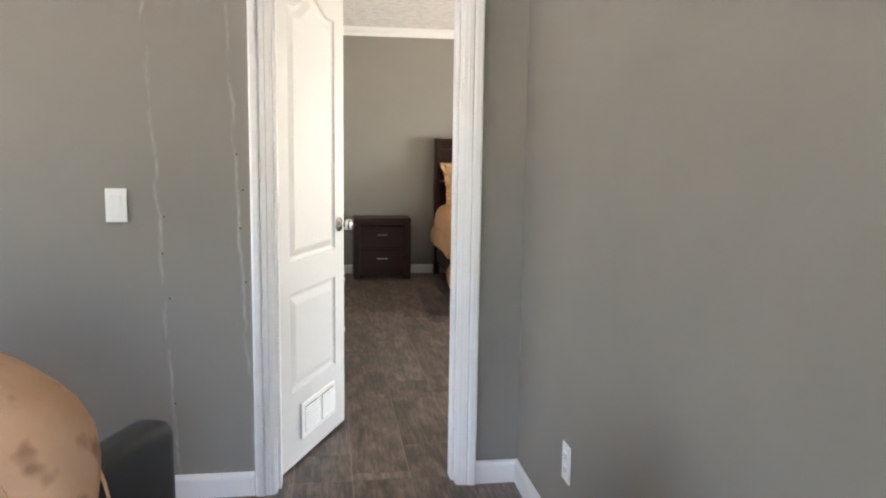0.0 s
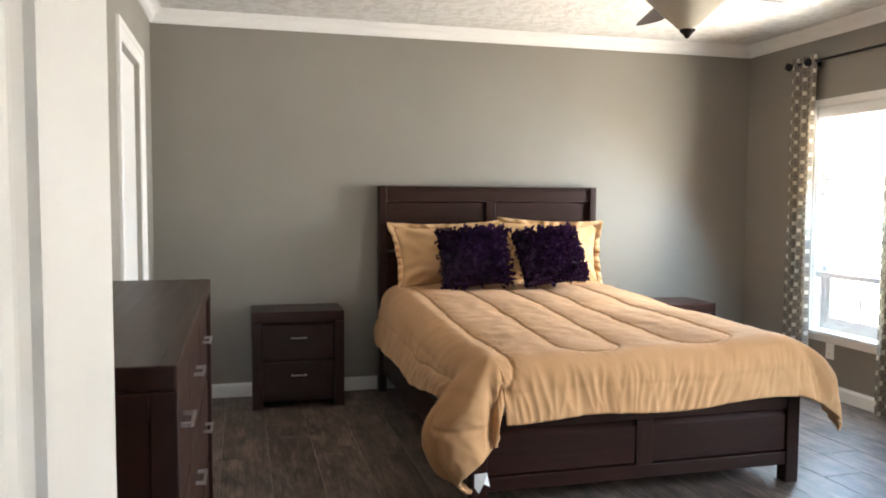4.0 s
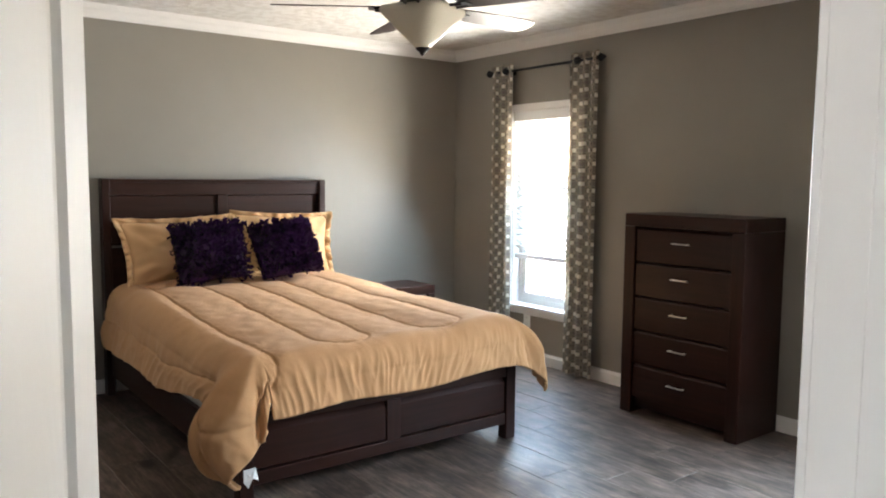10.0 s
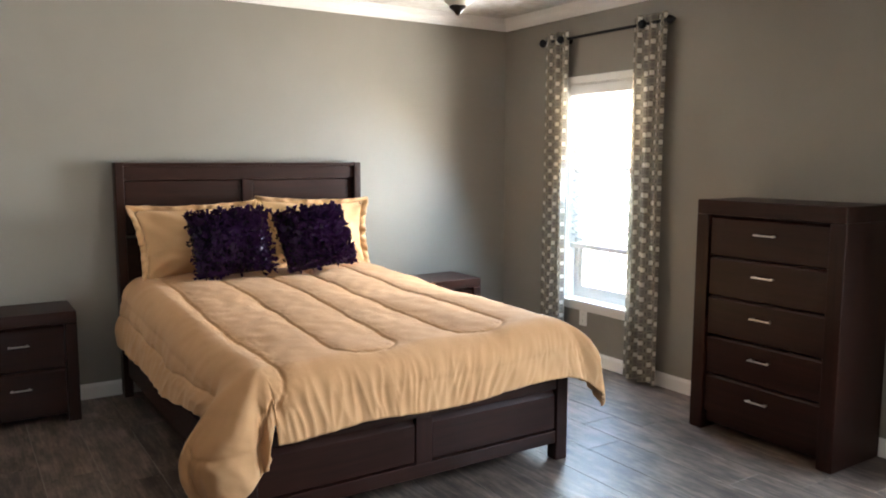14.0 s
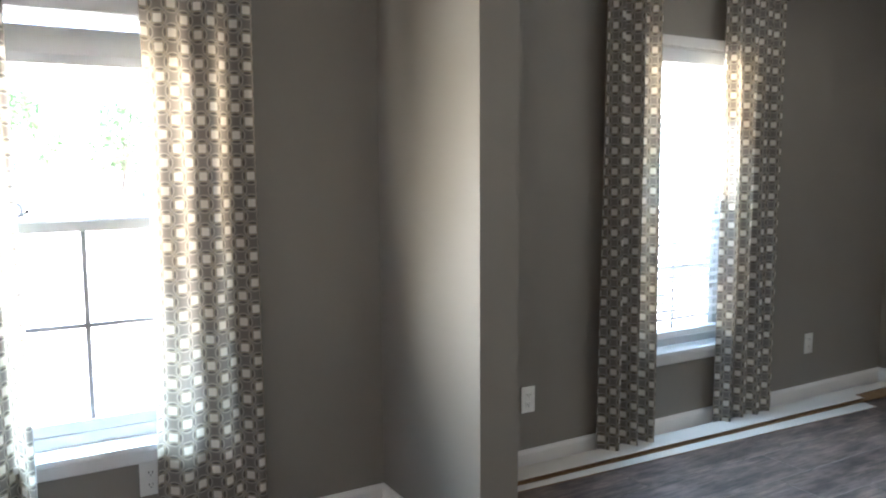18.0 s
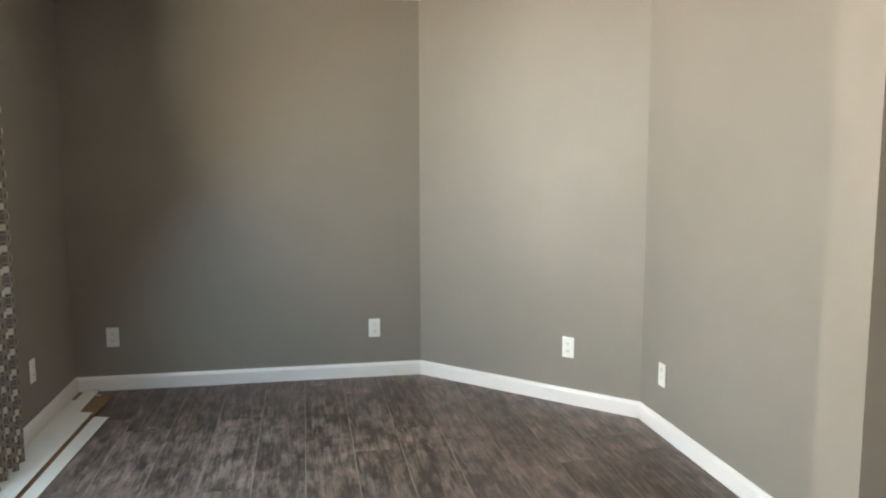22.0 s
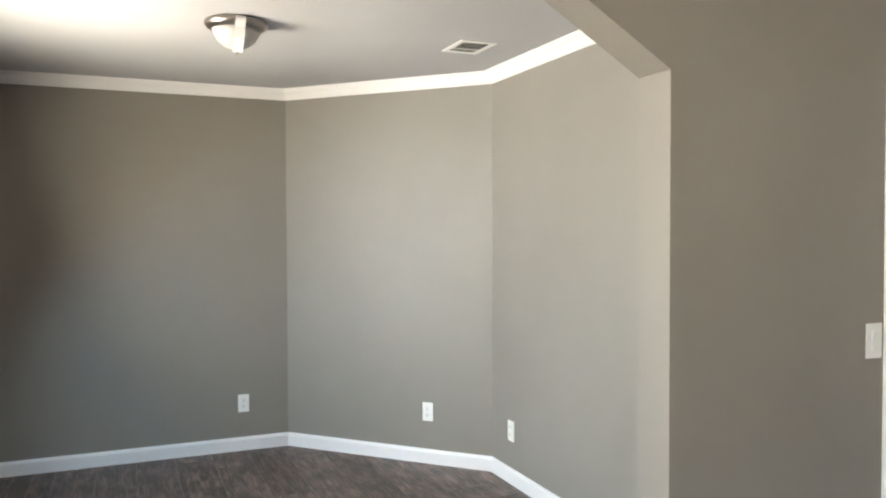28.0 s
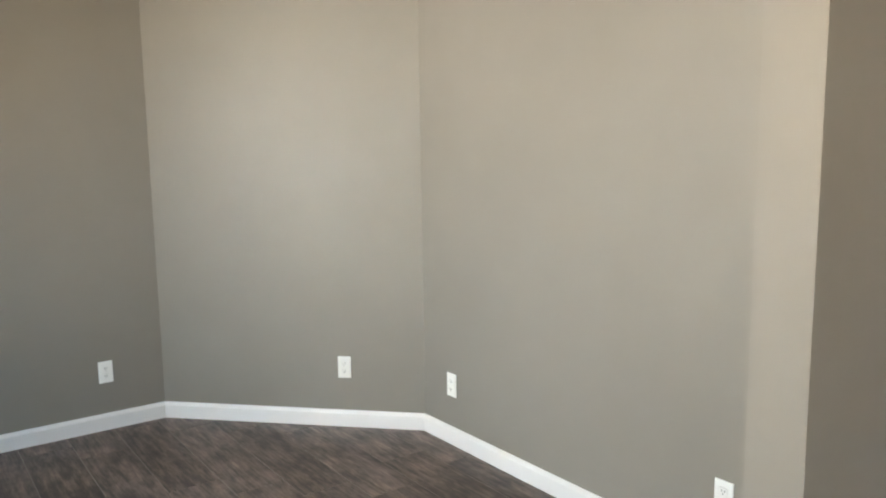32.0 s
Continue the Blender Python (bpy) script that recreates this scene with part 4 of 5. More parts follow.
def comforter():
    cx, hw = (BX0 + BX1) / 2 + 0.015, 0.805
    y_head, L = 5.36, 5.36 - 3.285
    left_drop, right_drop, foot_drop = 0.36, 0.23, 0.165
    na, nb = 380, 340
    a0, a1, b1 = -(hw + left_drop), hw + right_drop, L + foot_drop
    bm = bmesh.new()
    grid = []
    r = 0.12
    q = r * math.pi / 2
    for j in range(nb + 1):
        row = []
        b = b1 * j / nb
        for i in range(na + 1):
            a = a0 + (a1 - a0) * i / na
            sa = -1 if a < 0 else 1
            # the loft stands higher at the window side of the foot
            loft = 0.036 * smooth01((a - 0.1) / 0.6) * smooth01((b - 0.8) / 0.8)
            dx, dy = max(0.0, abs(a) - (hw - r)), max(0.0, b - (L - r)) * 1.07
            # the free hem waves a little
            hem = 1 + 0.02 * math.sin(a * 9 + 1) * smooth01(dy / 0.2) + 0.03 * math.sin(b * 6) * smooth01(dx / 0.4)
            drop = (dx ** 1.9 + dy ** 1.9) ** (1 / 1.9) * hem
            corner = min(dx, dy)
            if sa < 0 and dx > 0:
                drop *= 1 - 0.24 * smooth01((b - 0.9) / 0.8) + 0.42 * smooth01(corner / 0.12) - 0.12 * smooth01((dx - 0.25) / 0.2)
            # rolls over the edge on a quarter circle, then hangs
            if drop < q:
                out, z = r * math.sin(drop / r), -r * (1 - math.cos(drop / r))
            else:
                out, z = r + 0.035 * (1 - math.exp(-(drop - q) / 0.12)), -r - (drop - q)
            flat = math.hypot(dx, dy)
            nx, ny = (dx / flat, dy / flat) if flat > 1e-6 else (0.0, 0.0)
            x = cx + sa * (min(abs(a), hw - r) + out * nx)
            y = y_head - (min(b, L - r) + out * ny)
            d = seam_distance(a, b)
            puff = 0.015 * (1 - math.exp(-d / 0.045)) - 0.0055 * math.exp(-((d / 0.006) ** 2))
            pucker = 0.0035 * ridged(a * 34, b * 34, 1.0) * math.exp(-d / 0.035)
            soft = 0.008 * noise.noise(Vector((a * 3.4, b * 3.4, 7))) + 0.0035 * noise.noise(Vector((a * 13, b * 13, 3)))
            lift = puff + pucker + soft
            # gathered wrinkles run down the foot and, more softly, down the sides
            wr = 0.0
            if dy > 0.02 or dx > 0.1:
                if dy > dx:
                    k = smooth01((dy - 0.02) / 0.16)
                    fan = a * 16 + 2.2 * noise.noise(Vector((a * 2.0, b * 1.6, 8))) + (b - L) * 4 * math.sin(a * 2.6 + 0.5)
                    wr = k * (0.0055 * ridged(fan * 0.8, b * 3.4, 2.0) + 0.0055 * ridged(fan * 1.7 + b * 5, b * 7.5, 6.0) + 0.016 * noise.noise(Vector((a * 4, b * 4, 4.0))))
                else:
                    k = smooth01((dx - 0.1) / 0.25)
                    wr = k * (0.010 * ridged(b * 11 + dx * 3, dx * 3, 3.0) + 0.014 * noise.noise(Vector((b * 4, dx * 4, 2.0))))
            fold = smooth01(corner / 0.16)
            crease = 0.0
            if fold > 0:
                ang = math.atan2(dy, dx)
                crease = fold * (0.030 * math.sin(ang * 9.0 + 0.6) + 0.010 * ridged(ang * 9, drop * 5, 1.0))
            f = smooth01(drop / q)
            x += sa * nx * (lift + wr + crease) * f
            y -= ny * (lift + wr + crease) * f
            swing = 0.055 * fold
            if sa < 0:
                swing = 0.17 * smooth01((nx - 0.55) / 0.35) * smooth01((b - L + 0.28) / 0.30) * smooth01(dx / 0.25) * math.sin(math.pi * min(1.0, max(0.0, (drop - 0.05) / 0.56)))
            x += sa * swing
            y -= 0.035 * fold
            zz = 0.722 - 0.078 * smooth01((b - 0.1) / 1.9) + z - 0.008 * smooth01((abs(a) - 0.3) / 0.45) + loft
            if drop < q:
                zz += lift * math.cos(min(1.5, drop / r))
            zz = max(zz, 0.115 + 0.02 * math.sin(a * 11))
            row.append(bm.verts.new((x, y, zz)))
        grid.append(row)
    for j in range(nb):
        for i in range(na):
            bm.faces.new((grid[j][i], grid[j][i + 1], grid[j + 1][i + 1], grid[j + 1][i]))
    c = thing("comforter", "tan quilted comforter with looped stitching, draped over the bed", "comforter")
    sheet = part("quilted_cover", bm, M_TAN, c, smooth=True)
    so = sheet.modifiers.new("thickness", "SOLIDIFY")
    so.thickness, so.offset = 0.016, -1
    return c


comf = comforter()
tg = bmesh.new()
pts = [(1.285, 3.262, 0.20), (1.335, 3.256, 0.205), (1.345, 3.25, 0.15), (1.318, 3.245, 0.165), (1.30, 3.25, 0.125), (1.283, 3.255, 0.15)]
va = [tg.verts.new(p) for p in pts]
vb = [tg.verts.new((p[0], p[1] + 0.002, p[2])) for p in pts]
tg.faces.new(va), tg.faces.new(vb[::-1])
for k in range(6):
    tg.faces.new((va[k], va[(k + 1) % 6], vb[(k + 1) % 6], vb[k]))
part("care_tag", tg, M_TAG, comf, "white sewn-in care tag")


def pillow_warp(u, v, W, Hh, waist):
    """Edges drawn in between the corners, so that the corners stand out like ears."""
    return u * W / 2 * (1 + 0.5 * waist * v) * (1 - waist * (1 - min(1.0, v * v))), v * Hh / 2 * (1 - waist * (1 - min(1.0, u * u)))


def cushion_bm(W, Hh, T, power=2.2, n=40, wrinkle=0.006, seed=0, waist=0.05, belly=0.0, soft_edge=0.6):
    """A stuffed cushion, standing in the xz plane."""
    bm = bmesh.new()
    for s in (-1, 1):
        g = []
        for j in range(n + 1):
            row = []
            for i in range(n + 1):
                u, v = 2 * i / n - 1, 2 * j / n - 1
                e = max(0.0, (1 - abs(u) ** power) * (1 - abs(v) ** power))
                th = T / 2 * e ** soft_edge * (1 - belly * v)
                x, z = pillow_warp(u, v, W, Hh, waist)
                w = wrinkle * noise.noise(Vector((u * 2.5 + seed, v * 2.5, s))) + wrinkle * 0.6 * noise.noise(Vector((u * 6 + seed, v * 4, s + 4)))
                # creases run in from the corners
                cu = (abs(u) - abs(v)) * 9
                w += wrinkle * 1.3 * math.sin(cu + seed * 2 + 3 * v) * smooth01((abs(u) + abs(v) - 0.9) / 0.6)
                row.append(bm.verts.new((x, s * (th + w * e ** 0.5), z)))
            g.append(row)
        for j in range(n):
            for i in range(n):
                bm.faces.new((g[j][i], g[j][i + 1], g[j + 1][i + 1], g[j + 1][i]))
    bmesh.ops.remove_doubles(bm, verts=bm.verts, dist=0.0006)
    return bm


def sham(m, seed):
    t = thing("pillow", "golden tan flanged pillow leaning on the headboard", "pillow", m, "bed pillows")
    W, Hh, fl = 0.68, 0.415, 0.036
    part("cushion", cushion_bm(W, Hh, 0.24, 2.2, 40, 0.020, seed, 0.10, 0.25, 0.85), M_SHAM, t, smooth=True)
    bm = bmesh.new()
    n = 240
    rows = []
    for k in range(n):
        a = 2 * math.pi * (k + 0.5) / n
        c, s = math.cos(a), math.sin(a)
        q = 1 / max(abs(c), abs(s))
        bx, bz = c * q, s * q
        x0, z0 = pillow_warp(bx, bz, W, Hh, 0.10)
        tri = []
        for f, amp in ((-0.08, 0.0), (0.5, 0.008), (1.0, 0.018)):
            wob = amp * (math.sin(k * 0.31 + seed) + 0.7 * math.sin(k * 0.83 + 2 * seed))
            droop = -0.010 * f if bz > 0 else 0.0
            tri.append((x0 + bx * fl * f + 0.3 * wob, wob - 0.012 * f, z0 + bz * fl * f + droop + 0.35 * wob))
        rows.append([bm.verts.new(p) for p in tri])
    for k in range(n):
        a, b = rows[k], rows[(k + 1) % n]
        for j in range(2):
            bm.faces.new((a[j], b[j], b[j + 1], a[j + 1]))
    fl_ob = part("flange", bm, M_SHAM, t, smooth=True)
    so = fl_ob.modifiers.new("thickness", "SOLIDIFY")
    so.thickness, so.offset = 0.006, 0
    return t


sham(pose(1.715, 5.315, 0.922, -17, -1, 2), 1.0)
sham(pose(2.465, 5.315, 0.938, -17, 2, -2), 4.0)


def ruffle_pillow(m, seed):
    t = thing("ruffle_pillow", "square dark purple throw pillow covered in satin ruffles", "pillow", m, "purple throw pillows")
    S = 0.380
    part("cushion", cushion_bm(S * 1.16, S, 0.17, 2.6, 20, 0.002, seed, 0.02), M_PURPLE, t, smooth=True)
    rnd = random.Random(seed)
    bm = bmesh.new()
    n = 19
    for s in (-1,):
        for j in range(n):
            for i in range(n):
                u = (2 * (i + rnd.uniform(0.1, 0.9)) / n - 1) * 1.02
                v = (2 * (j + rnd.uniform(0.1, 0.9)) / n - 1) * 1.02
                e = max(0.0, (1 - min(1, abs(u)) ** 3) * (1 - min(1, abs(v)) ** 3))
                base = Vector((u * S * 0.585, s * 0.085 * e ** 0.5, v * S / 2))
                ang = rnd.uniform(0, math.pi)
                d = Vector((math.cos(ang), 0, math.sin(ang)))
                up = Vector((0.5 * u + rnd.uniform(-0.5, 0.5), s, 0.5 * v + rnd.uniform(-0.5, 0.5))).normalized()
                w, h = rnd.uniform(0.018, 0.031), rnd.uniform(0.020, 0.038)
                side = d.cross(up).normalized()
                ra, rb = [], []
                for k in range(6):
                    f = k / 5 - 0.5
                    curl = side * 0.010 * math.sin(k * 2.3 + ang * 3)
                    ra.append(bm.verts.new(base + d * w * f * 1.2 + curl * 0.4 - up * 0.004))
                    rb.append(bm.verts.new(base + d * w * f * 2.0 + curl + up * h * (1 - 1.3 * f * f) + side * rnd.uniform(-0.012, 0.012)))
                for k in range(5):
                    bm.faces.new((ra[k], ra[k + 1], rb[k + 1], rb[k]))
    tagged(part("ruffle_cover", bm, M_PURPLE, t, "gathered satin ruffles"), kind="stuff")
    return t


ruffle_pillow(pose(1.835, 5.09, 0.922, -24, -4, -4), 11)
ruffle_pillow(pose(2.345, 5.08, 0.922, -27, -5, 3), 23)


# ---- ceiling fan ----
FX, FY = 2.265, 3.385
fan = thing("ceiling_fan", "dark bronze five-blade ceiling fan with an alabaster bowl light", "ceiling fan", pose(FX, FY, CEIL))
part("canopy", lathe([(0.07, 0), (0.068, -0.02), (0.05, -0.05), (0.025, -0.065)], 28), M_BRONZE, fan, smooth=True)
part("downrod", tube([(0, 0, -0.06), (0, 0, -0.14)], 0.012, 14), M_BRONZE, fan)
part("motor_housing", lathe([(0.03, -0.125), (0.08, -0.135), (0.105, -0.16), (0.105, -0.205), (0.085, -0.235), (0.05, -0.245)], 32), M_BRONZE, fan, smooth=True)
part("switch_housing", lathe([(0.05, -0.245), (0.062, -0.252), (0.062, -0.272), (0.045, -0.28)], 28), M_BRONZE, fan)
part("light_rim", lathe([(0.05, -0.278), (0.10, -0.278), (0.102, -0.286), (0.05, -0.288)], 32), M_BRONZE, fan)
bowl = bmesh.new()
nseg, rings = 64, []
for r, z, sq in ((0.196, -0.248, 5.0), (0.200, -0.262, 5.0), (0.188, -0.282, 4.5), (0.150, -0.322, 4.0), (0.105, -0.368, 3.4), (0.060, -0.412, 2.6), (0.028, -0.440, 2.0)):
    row = []
    for k in range(nseg):
        a = 2 * math.pi * k / nseg
        c, s = math.cos(a), math.sin(a)
        rr = 0.86 * r / (abs(c) ** sq + abs(s) ** sq) ** (1 / sq)
        a += radians(24)
        row.append(bowl.verts.new((rr * math.cos(a), rr * math.sin(a), z)))
    rings.append(row)
for a, b in zip(rings, rings[1:]):
    for k in range(nseg):
        bowl.faces.new((a[k], a[(k + 1) % nseg], b[(k + 1) % nseg], b[k]))
bw = part("glass_bowl", bowl, M_BOWL, fan, "mottled alabaster glass bowl", True)
so = bw.modifiers.new("thickness", "SOLIDIFY")
so.thickness = 0.004
part("bowl_finial", lathe([(0.036, -0.424), (0.033, -0.438), (0.018, -0.450), (0.010, -0.462), (0.003, -0.468)], 20), M_BRONZE, fan, "dark bronze finial cap", True)
for k in range(5):
    ang = 2 + 72 * k
    arm = bmesh.new()
    for s in (-1, 1):
        tube([(0.09, s * 0.02, -0.212), (0.15, s * 0.034, -0.255), (0.23, s * 0.030, -0.254)], 0.007, 8, arm)
    box(0.17, 0.26, -0.04, 0.04, -0.252, -0.248, 0, 1, arm)
    bmesh.ops.transform(arm, matrix=pose(0, 0, 0, 0, 0, ang), verts=arm.verts)
    blade = bmesh.new()
    out = [(0.20, -0.052), (0.30, -0.062), (0.64, -0.074), (0.690, -0.068), (0.712, -0.04), (0.712, 0.04), (0.690, 0.068), (0.64, 0.074), (0.30, 0.062), (0.20, 0.052)]
    va = [blade.verts.new((x, y, -0.003)) for x, y in out]
    vb = [blade.verts.new((x, y, 0.003)) for x, y in out]
    blade.faces.new(va), blade.faces.new(vb[::-1])
    for q in range(len(out)):
        blade.faces.new((va[q], va[(q + 1) % len(out)], vb[(q + 1) % len(out)], vb[q]))
    bmesh.ops.transform(blade, matrix=pose(0, 0, -0.242, 0, 0, ang) @ pose(0, 0, 0, -12, 0, 0), verts=blade.verts)
    part("blade_iron", arm, M_BRONZE, fan, "dark bronze blade arm")
    part("blade", blade, M_FAN, fan, "dark wooden fan blade")
part("pull_chain", tube([(0.05, 0.03, -0.275), (0.052, 0.03, -0.33)], 0.0015, 6), M_NICKEL, fan)

# ---- sitting area: ceiling light, vent ----
flush = thing("ceiling_light", "flush ceiling light with a nickel rim and frosted bowl", "ceiling light", pose(2.615, -1.145, CEIL_R))
part("base_ring", lathe([(0.128, 0), (0.139, -0.005), (0.139, -0.016), (0.133, -0.026), (0.114, -0.042), (0.104, -0.036)], 48), M_PEWTER, flush, "brushed pewter rim", True)
part("glass_bowl", lathe([(0.106, -0.034), (0.101, -0.058), (0.083, -0.088), (0.053, -0.112), (0.024, -0.123), (0.010, -0.125)], 40), M_FROST, flush, "frosted white glass bowl", True)
part("finial", lathe([(0.011, -0.123), (0.011, -0.131), (0.006, -0.145), (0.002, -0.147)], 16), M_PEWTER, flush, "pewter finial knob")
strip = bmesh.new()
rows = [[strip.verts.new((x, r + off, z - off)) for x in (-0.022, 0.022) for off in (0.002, 0.003)] for r, z in ((0.140, -0.004), (0.141, -0.017), (0.134, -0.028), (0.112, -0.044), (0.105, -0.058), (0.087, -0.088), (0.057, -0.113), (0.030, -0.140))]
for a, b in zip(rows, rows[1:]):
    for i, j in ((0, 2), (1, 3), (0, 1), (2, 3)):
        strip.faces.new((a[i], a[j], b[j], b[i]))
part("packing_strip", strip, M_TAG, flush, "white packing strip over the bowl")
vent = thing("ceiling_vent", "white stamped ceiling register with louvres over a dark sheet", "vent", pose(1.44, -1.185, CEIL_R))
fb_ = bmesh.new()
for b in ((-0.10, 0.10, -0.128, -0.100), (-0.10, 0.10, 0.100, 0.128), (-0.10, -0.072, -0.100, 0.100), (0.072, 0.10, -0.100, 0.100), (-0.072, 0.072, -0.047, -0.035)):
    box(*b, -0.006, 0.0, 0.0015, 1, fb_)
part("frame", fb_, M_PLATE, vent)
# no duct is built: a flat dark sheet gives its shade
part("backing", box(-0.072, 0.072, -0.100, 0.100, -0.002, -0.0005), M_SLOT_SHADE, vent, "flat dark sheet standing for the shade behind the louvres")
for y in (-0.086, -0.064, -0.022, 0.0, 0.022, 0.044, 0.066, 0.088):
    s = box(-0.071, 0.071, -0.0050, 0.0050, -0.0005, 0.0005)
    bmesh.ops.transform(s, matrix=pose(0, y, -0.0048, -14, 0, 0), verts=s.verts)
    part("louvre", s, M_PLATE, vent)


# ---- outlets and switches ----
def wall_plate(name, label, category, m, kind="outlet", group="wall plates"):
    t = thing(name, label, category, m, group)
    part("cover_plate", box(-0.036, 0.036, -0.006, 0, -0.059, 0.059, 0.0028, 2), M_PLATE, t)
    if kind == "outlet":
        for z in (-0.021, 0.021):
            f = part("receptacle", box(-0.016, 0.016, -0.0085, -0.0058, z - 0.014, z + 0.014, 0.002, 1), M_PLATE, t)
            for x in (-0.006, 0.006):
                # slots and hole are dark pieces on the face, in place of shade
                part("slot", box(x - 0.0011, x + 0.0011, -0.0089, -0.0084, z - 0.002, z + 0.006), M_SLOT_SHADE, f)
            part("ground_hole", lathe([(0.0022, 0), (0.0022, 0.0006)], 10, None, pose(0, -0.0084, z - 0.008, 90)), M_SLOT_SHADE, f)
    elif kind == "switch":
        part("rocker_frame", box(-0.0175, 0.0175, -0.0075, -0.0058, -0.034, 0.034, 0.001, 1), M_PLATE, t)
        part("rocker", prism([(-0.0085, -0.031), (-0.0125, 0.031), (-0.006, 0.031), (-0.006, -0.031)], "x", -0.0145, 0.0145), M_PLATE, t)
    for z in (-0.044, 0.044):
        part("screw", lathe([(0.003, 0), (0.0025, 0.0008)], 10, None, pose(0, -0.006, z, 90)), M_PLATE, t)
    return t


OUT = "white duplex outlet in the painted wall"
for x, y, z, rz in ((XE, 4.615, 0.313, -90), (XE, 1.52, 0.30, -90), (XE, -0.077, 0.319, -90), (XE, -2.07, 0.33, -90), (3.934, YS, 0.326, 180), (2.364, YS, 0.316, 180),
                    (XW, -1.481, 0.306, 90), (1.252, YP, 0.303, 180), (XW, 0.05, 0.30, 90), (XW - 0.11, -0.12, 0.33, -90), (XB, 1.25, 0.33, 90)):
    wall_plate("outlet", OUT, "outlet", pose(x, y, z, 0, 0, rz))
dd = Vector((X2 - XW, YS - Y3)).normalized()
wall_plate("outlet", OUT, "outlet", pose(1.338, Y3 + (1.338 - XW) * (YS - Y3) / (X2 - XW), 0.326, 0, 0, math.degrees(math.atan2(dd.y, dd.x)) + 180))
wall_plate("light_switch", "white rocker light switch beside the entry door", "light switch", pose(-0.518, YD - 0.003, 1.075, 0, 0, 0), "switch", "light switches")
wall_plate("light_switch", "white rocker light switch by the bedroom door", "light switch", pose(0.797, YP, 1.10, 0, 0, 180), "switch", "light switches")

# ---- spare trim boards on the sitting area floor ----
boards = ((4.112, 0.42, 0.0, 3.02, 0.054, 0.0, False), (4.026, 0.42, -2.7, 2.69, 0.096, 0.0, False), (4.043, -1.30, -0.5, 1.40, 0.070, 0.0, False), (4.058, 0.40, -1.75, 3.03, 0.090, 0.0085, True),
          (4.078, 0.44, -0.5, 3.16, 0.080, 0.017, False), (4.072, 0.45, -1.6, 2.74, 0.116, 0.0255, False))
for x, y, turn, length, wide, z, face_down in boards:
    t = thing("trim_board", "loose brown fibreboard trim length lying face down in the stack" if face_down else "loose white primed baseboard length lying under the window", "board", pose(x, y, z, 0, 0, turn), "spare trim boards")
    bm = sweep([(-wide / 2, 0.0), (wide / 2, 0.0), (wide / 2, 0.008), (wide * 0.2, 0.0083), (-wide * 0.35, 0.0068), (-wide / 2, 0.005)], [(0, 0, 0), (0, -length, 0)])
    part("board", bm, M_RAWPINE if face_down else M_BOARD, t)
    part("raw_edge", box(-wide / 2 - 0.0015, -wide / 2 + 0.001, -length + 0.004, -0.004, 0.0006, 0.0038), M_RAWPINE, t, "bare brown fibreboard edge")
    part("cut_end", box(-wide / 2 + 0.002, wide / 2 - 0.002, -length - 0.002, -length + 0.008, 0.0005, 0.0075), M_RAWPINE, t, "bare brown fibreboard end")

# ---- entry room: sofa ----
def blob(m, W, D, Hh, bev, dome=0.0):
    bm = box(-W / 2, W / 2, -D / 2, D / 2, 0, Hh, bev, 5)
    bmesh.ops.subdivide_edges(bm, edges=[e for e in bm.edges if e.calc_length() > 0.12], cuts=5, use_grid_fill=True)
    for v in bm.verts:
        v.co.z += 0.012 * noise.noise(v.co * 5) - (dome * abs(v.co.x / (W / 2)) ** 2.5 if v.co.z > Hh / 2 else 0.0)
        v.co = m @ v.co
    return bm


sofa = thing("armchair", "black leather armchair with a worn, stained tan suede back cushion", "armchair")
part("arm", blob(pose(-0.36, -0.62, 0.05, 0, 0, -18), 0.12, 0.75, 0.53, 0.05), M_LEATHER, sofa, "tufted black leather arm", True)
part("arm", blob(pose(-1.20, -0.35, 0.05, 0, 0, -18), 0.12, 0.75, 0.53, 0.05), M_LEATHER, sofa, "", True)
part("seat_base", blob(pose(-0.78, -0.485, 0.06, 0, 0, -18), 0.75, 0.74, 0.26, 0.05), M_LEATHER, sofa, "", True)
part("seat_cushion", blob(pose(-0.77, -0.46, 0.33, 0, 0, -18), 0.74, 0.68, 0.12, 0.05), M_SUEDE, sofa, "", True)
part("back_cushion", blob(pose(-0.645, -0.74, 0.33, -6, 5, -18), 0.72, 0.27, 0.57, 0.13, 0.13), M_SUEDE, sofa, "worn tan suede cushion with dark stains", True)
for side in (-0.135, 0.135):
    seam = [(0.36 * math.cos(a), side * 0.93, 0.26 + 0.235 * math.sin(a) - 0.06 * abs(math.cos(a)) ** 3) for a in (math.pi * k / 24 for k in range(25))]
    part("piping", tube([tuple(pose(-0.645, -0.74, 0.33, -6, 5, -18) @ Vector(p)) for p in seam], 0.004, 8), M_SUEDE, sofa, "sewn tan piping")
for x, y in ((-0.46, -0.93), (-0.26, -0.32), (-1.30, -0.66), (-1.10, -0.05)):
    part("foot", lathe([(0.025, 0), (0.03, 0.06)], 14, None, pose(x, y, 0)), M_BLACKPL, sofa)

# ---- outdoors ----
structure("ground", box(-300, 300, -300, 300, -0.75, -0.6), M_GROUND, "pale sunlit gravel ground", "ground")


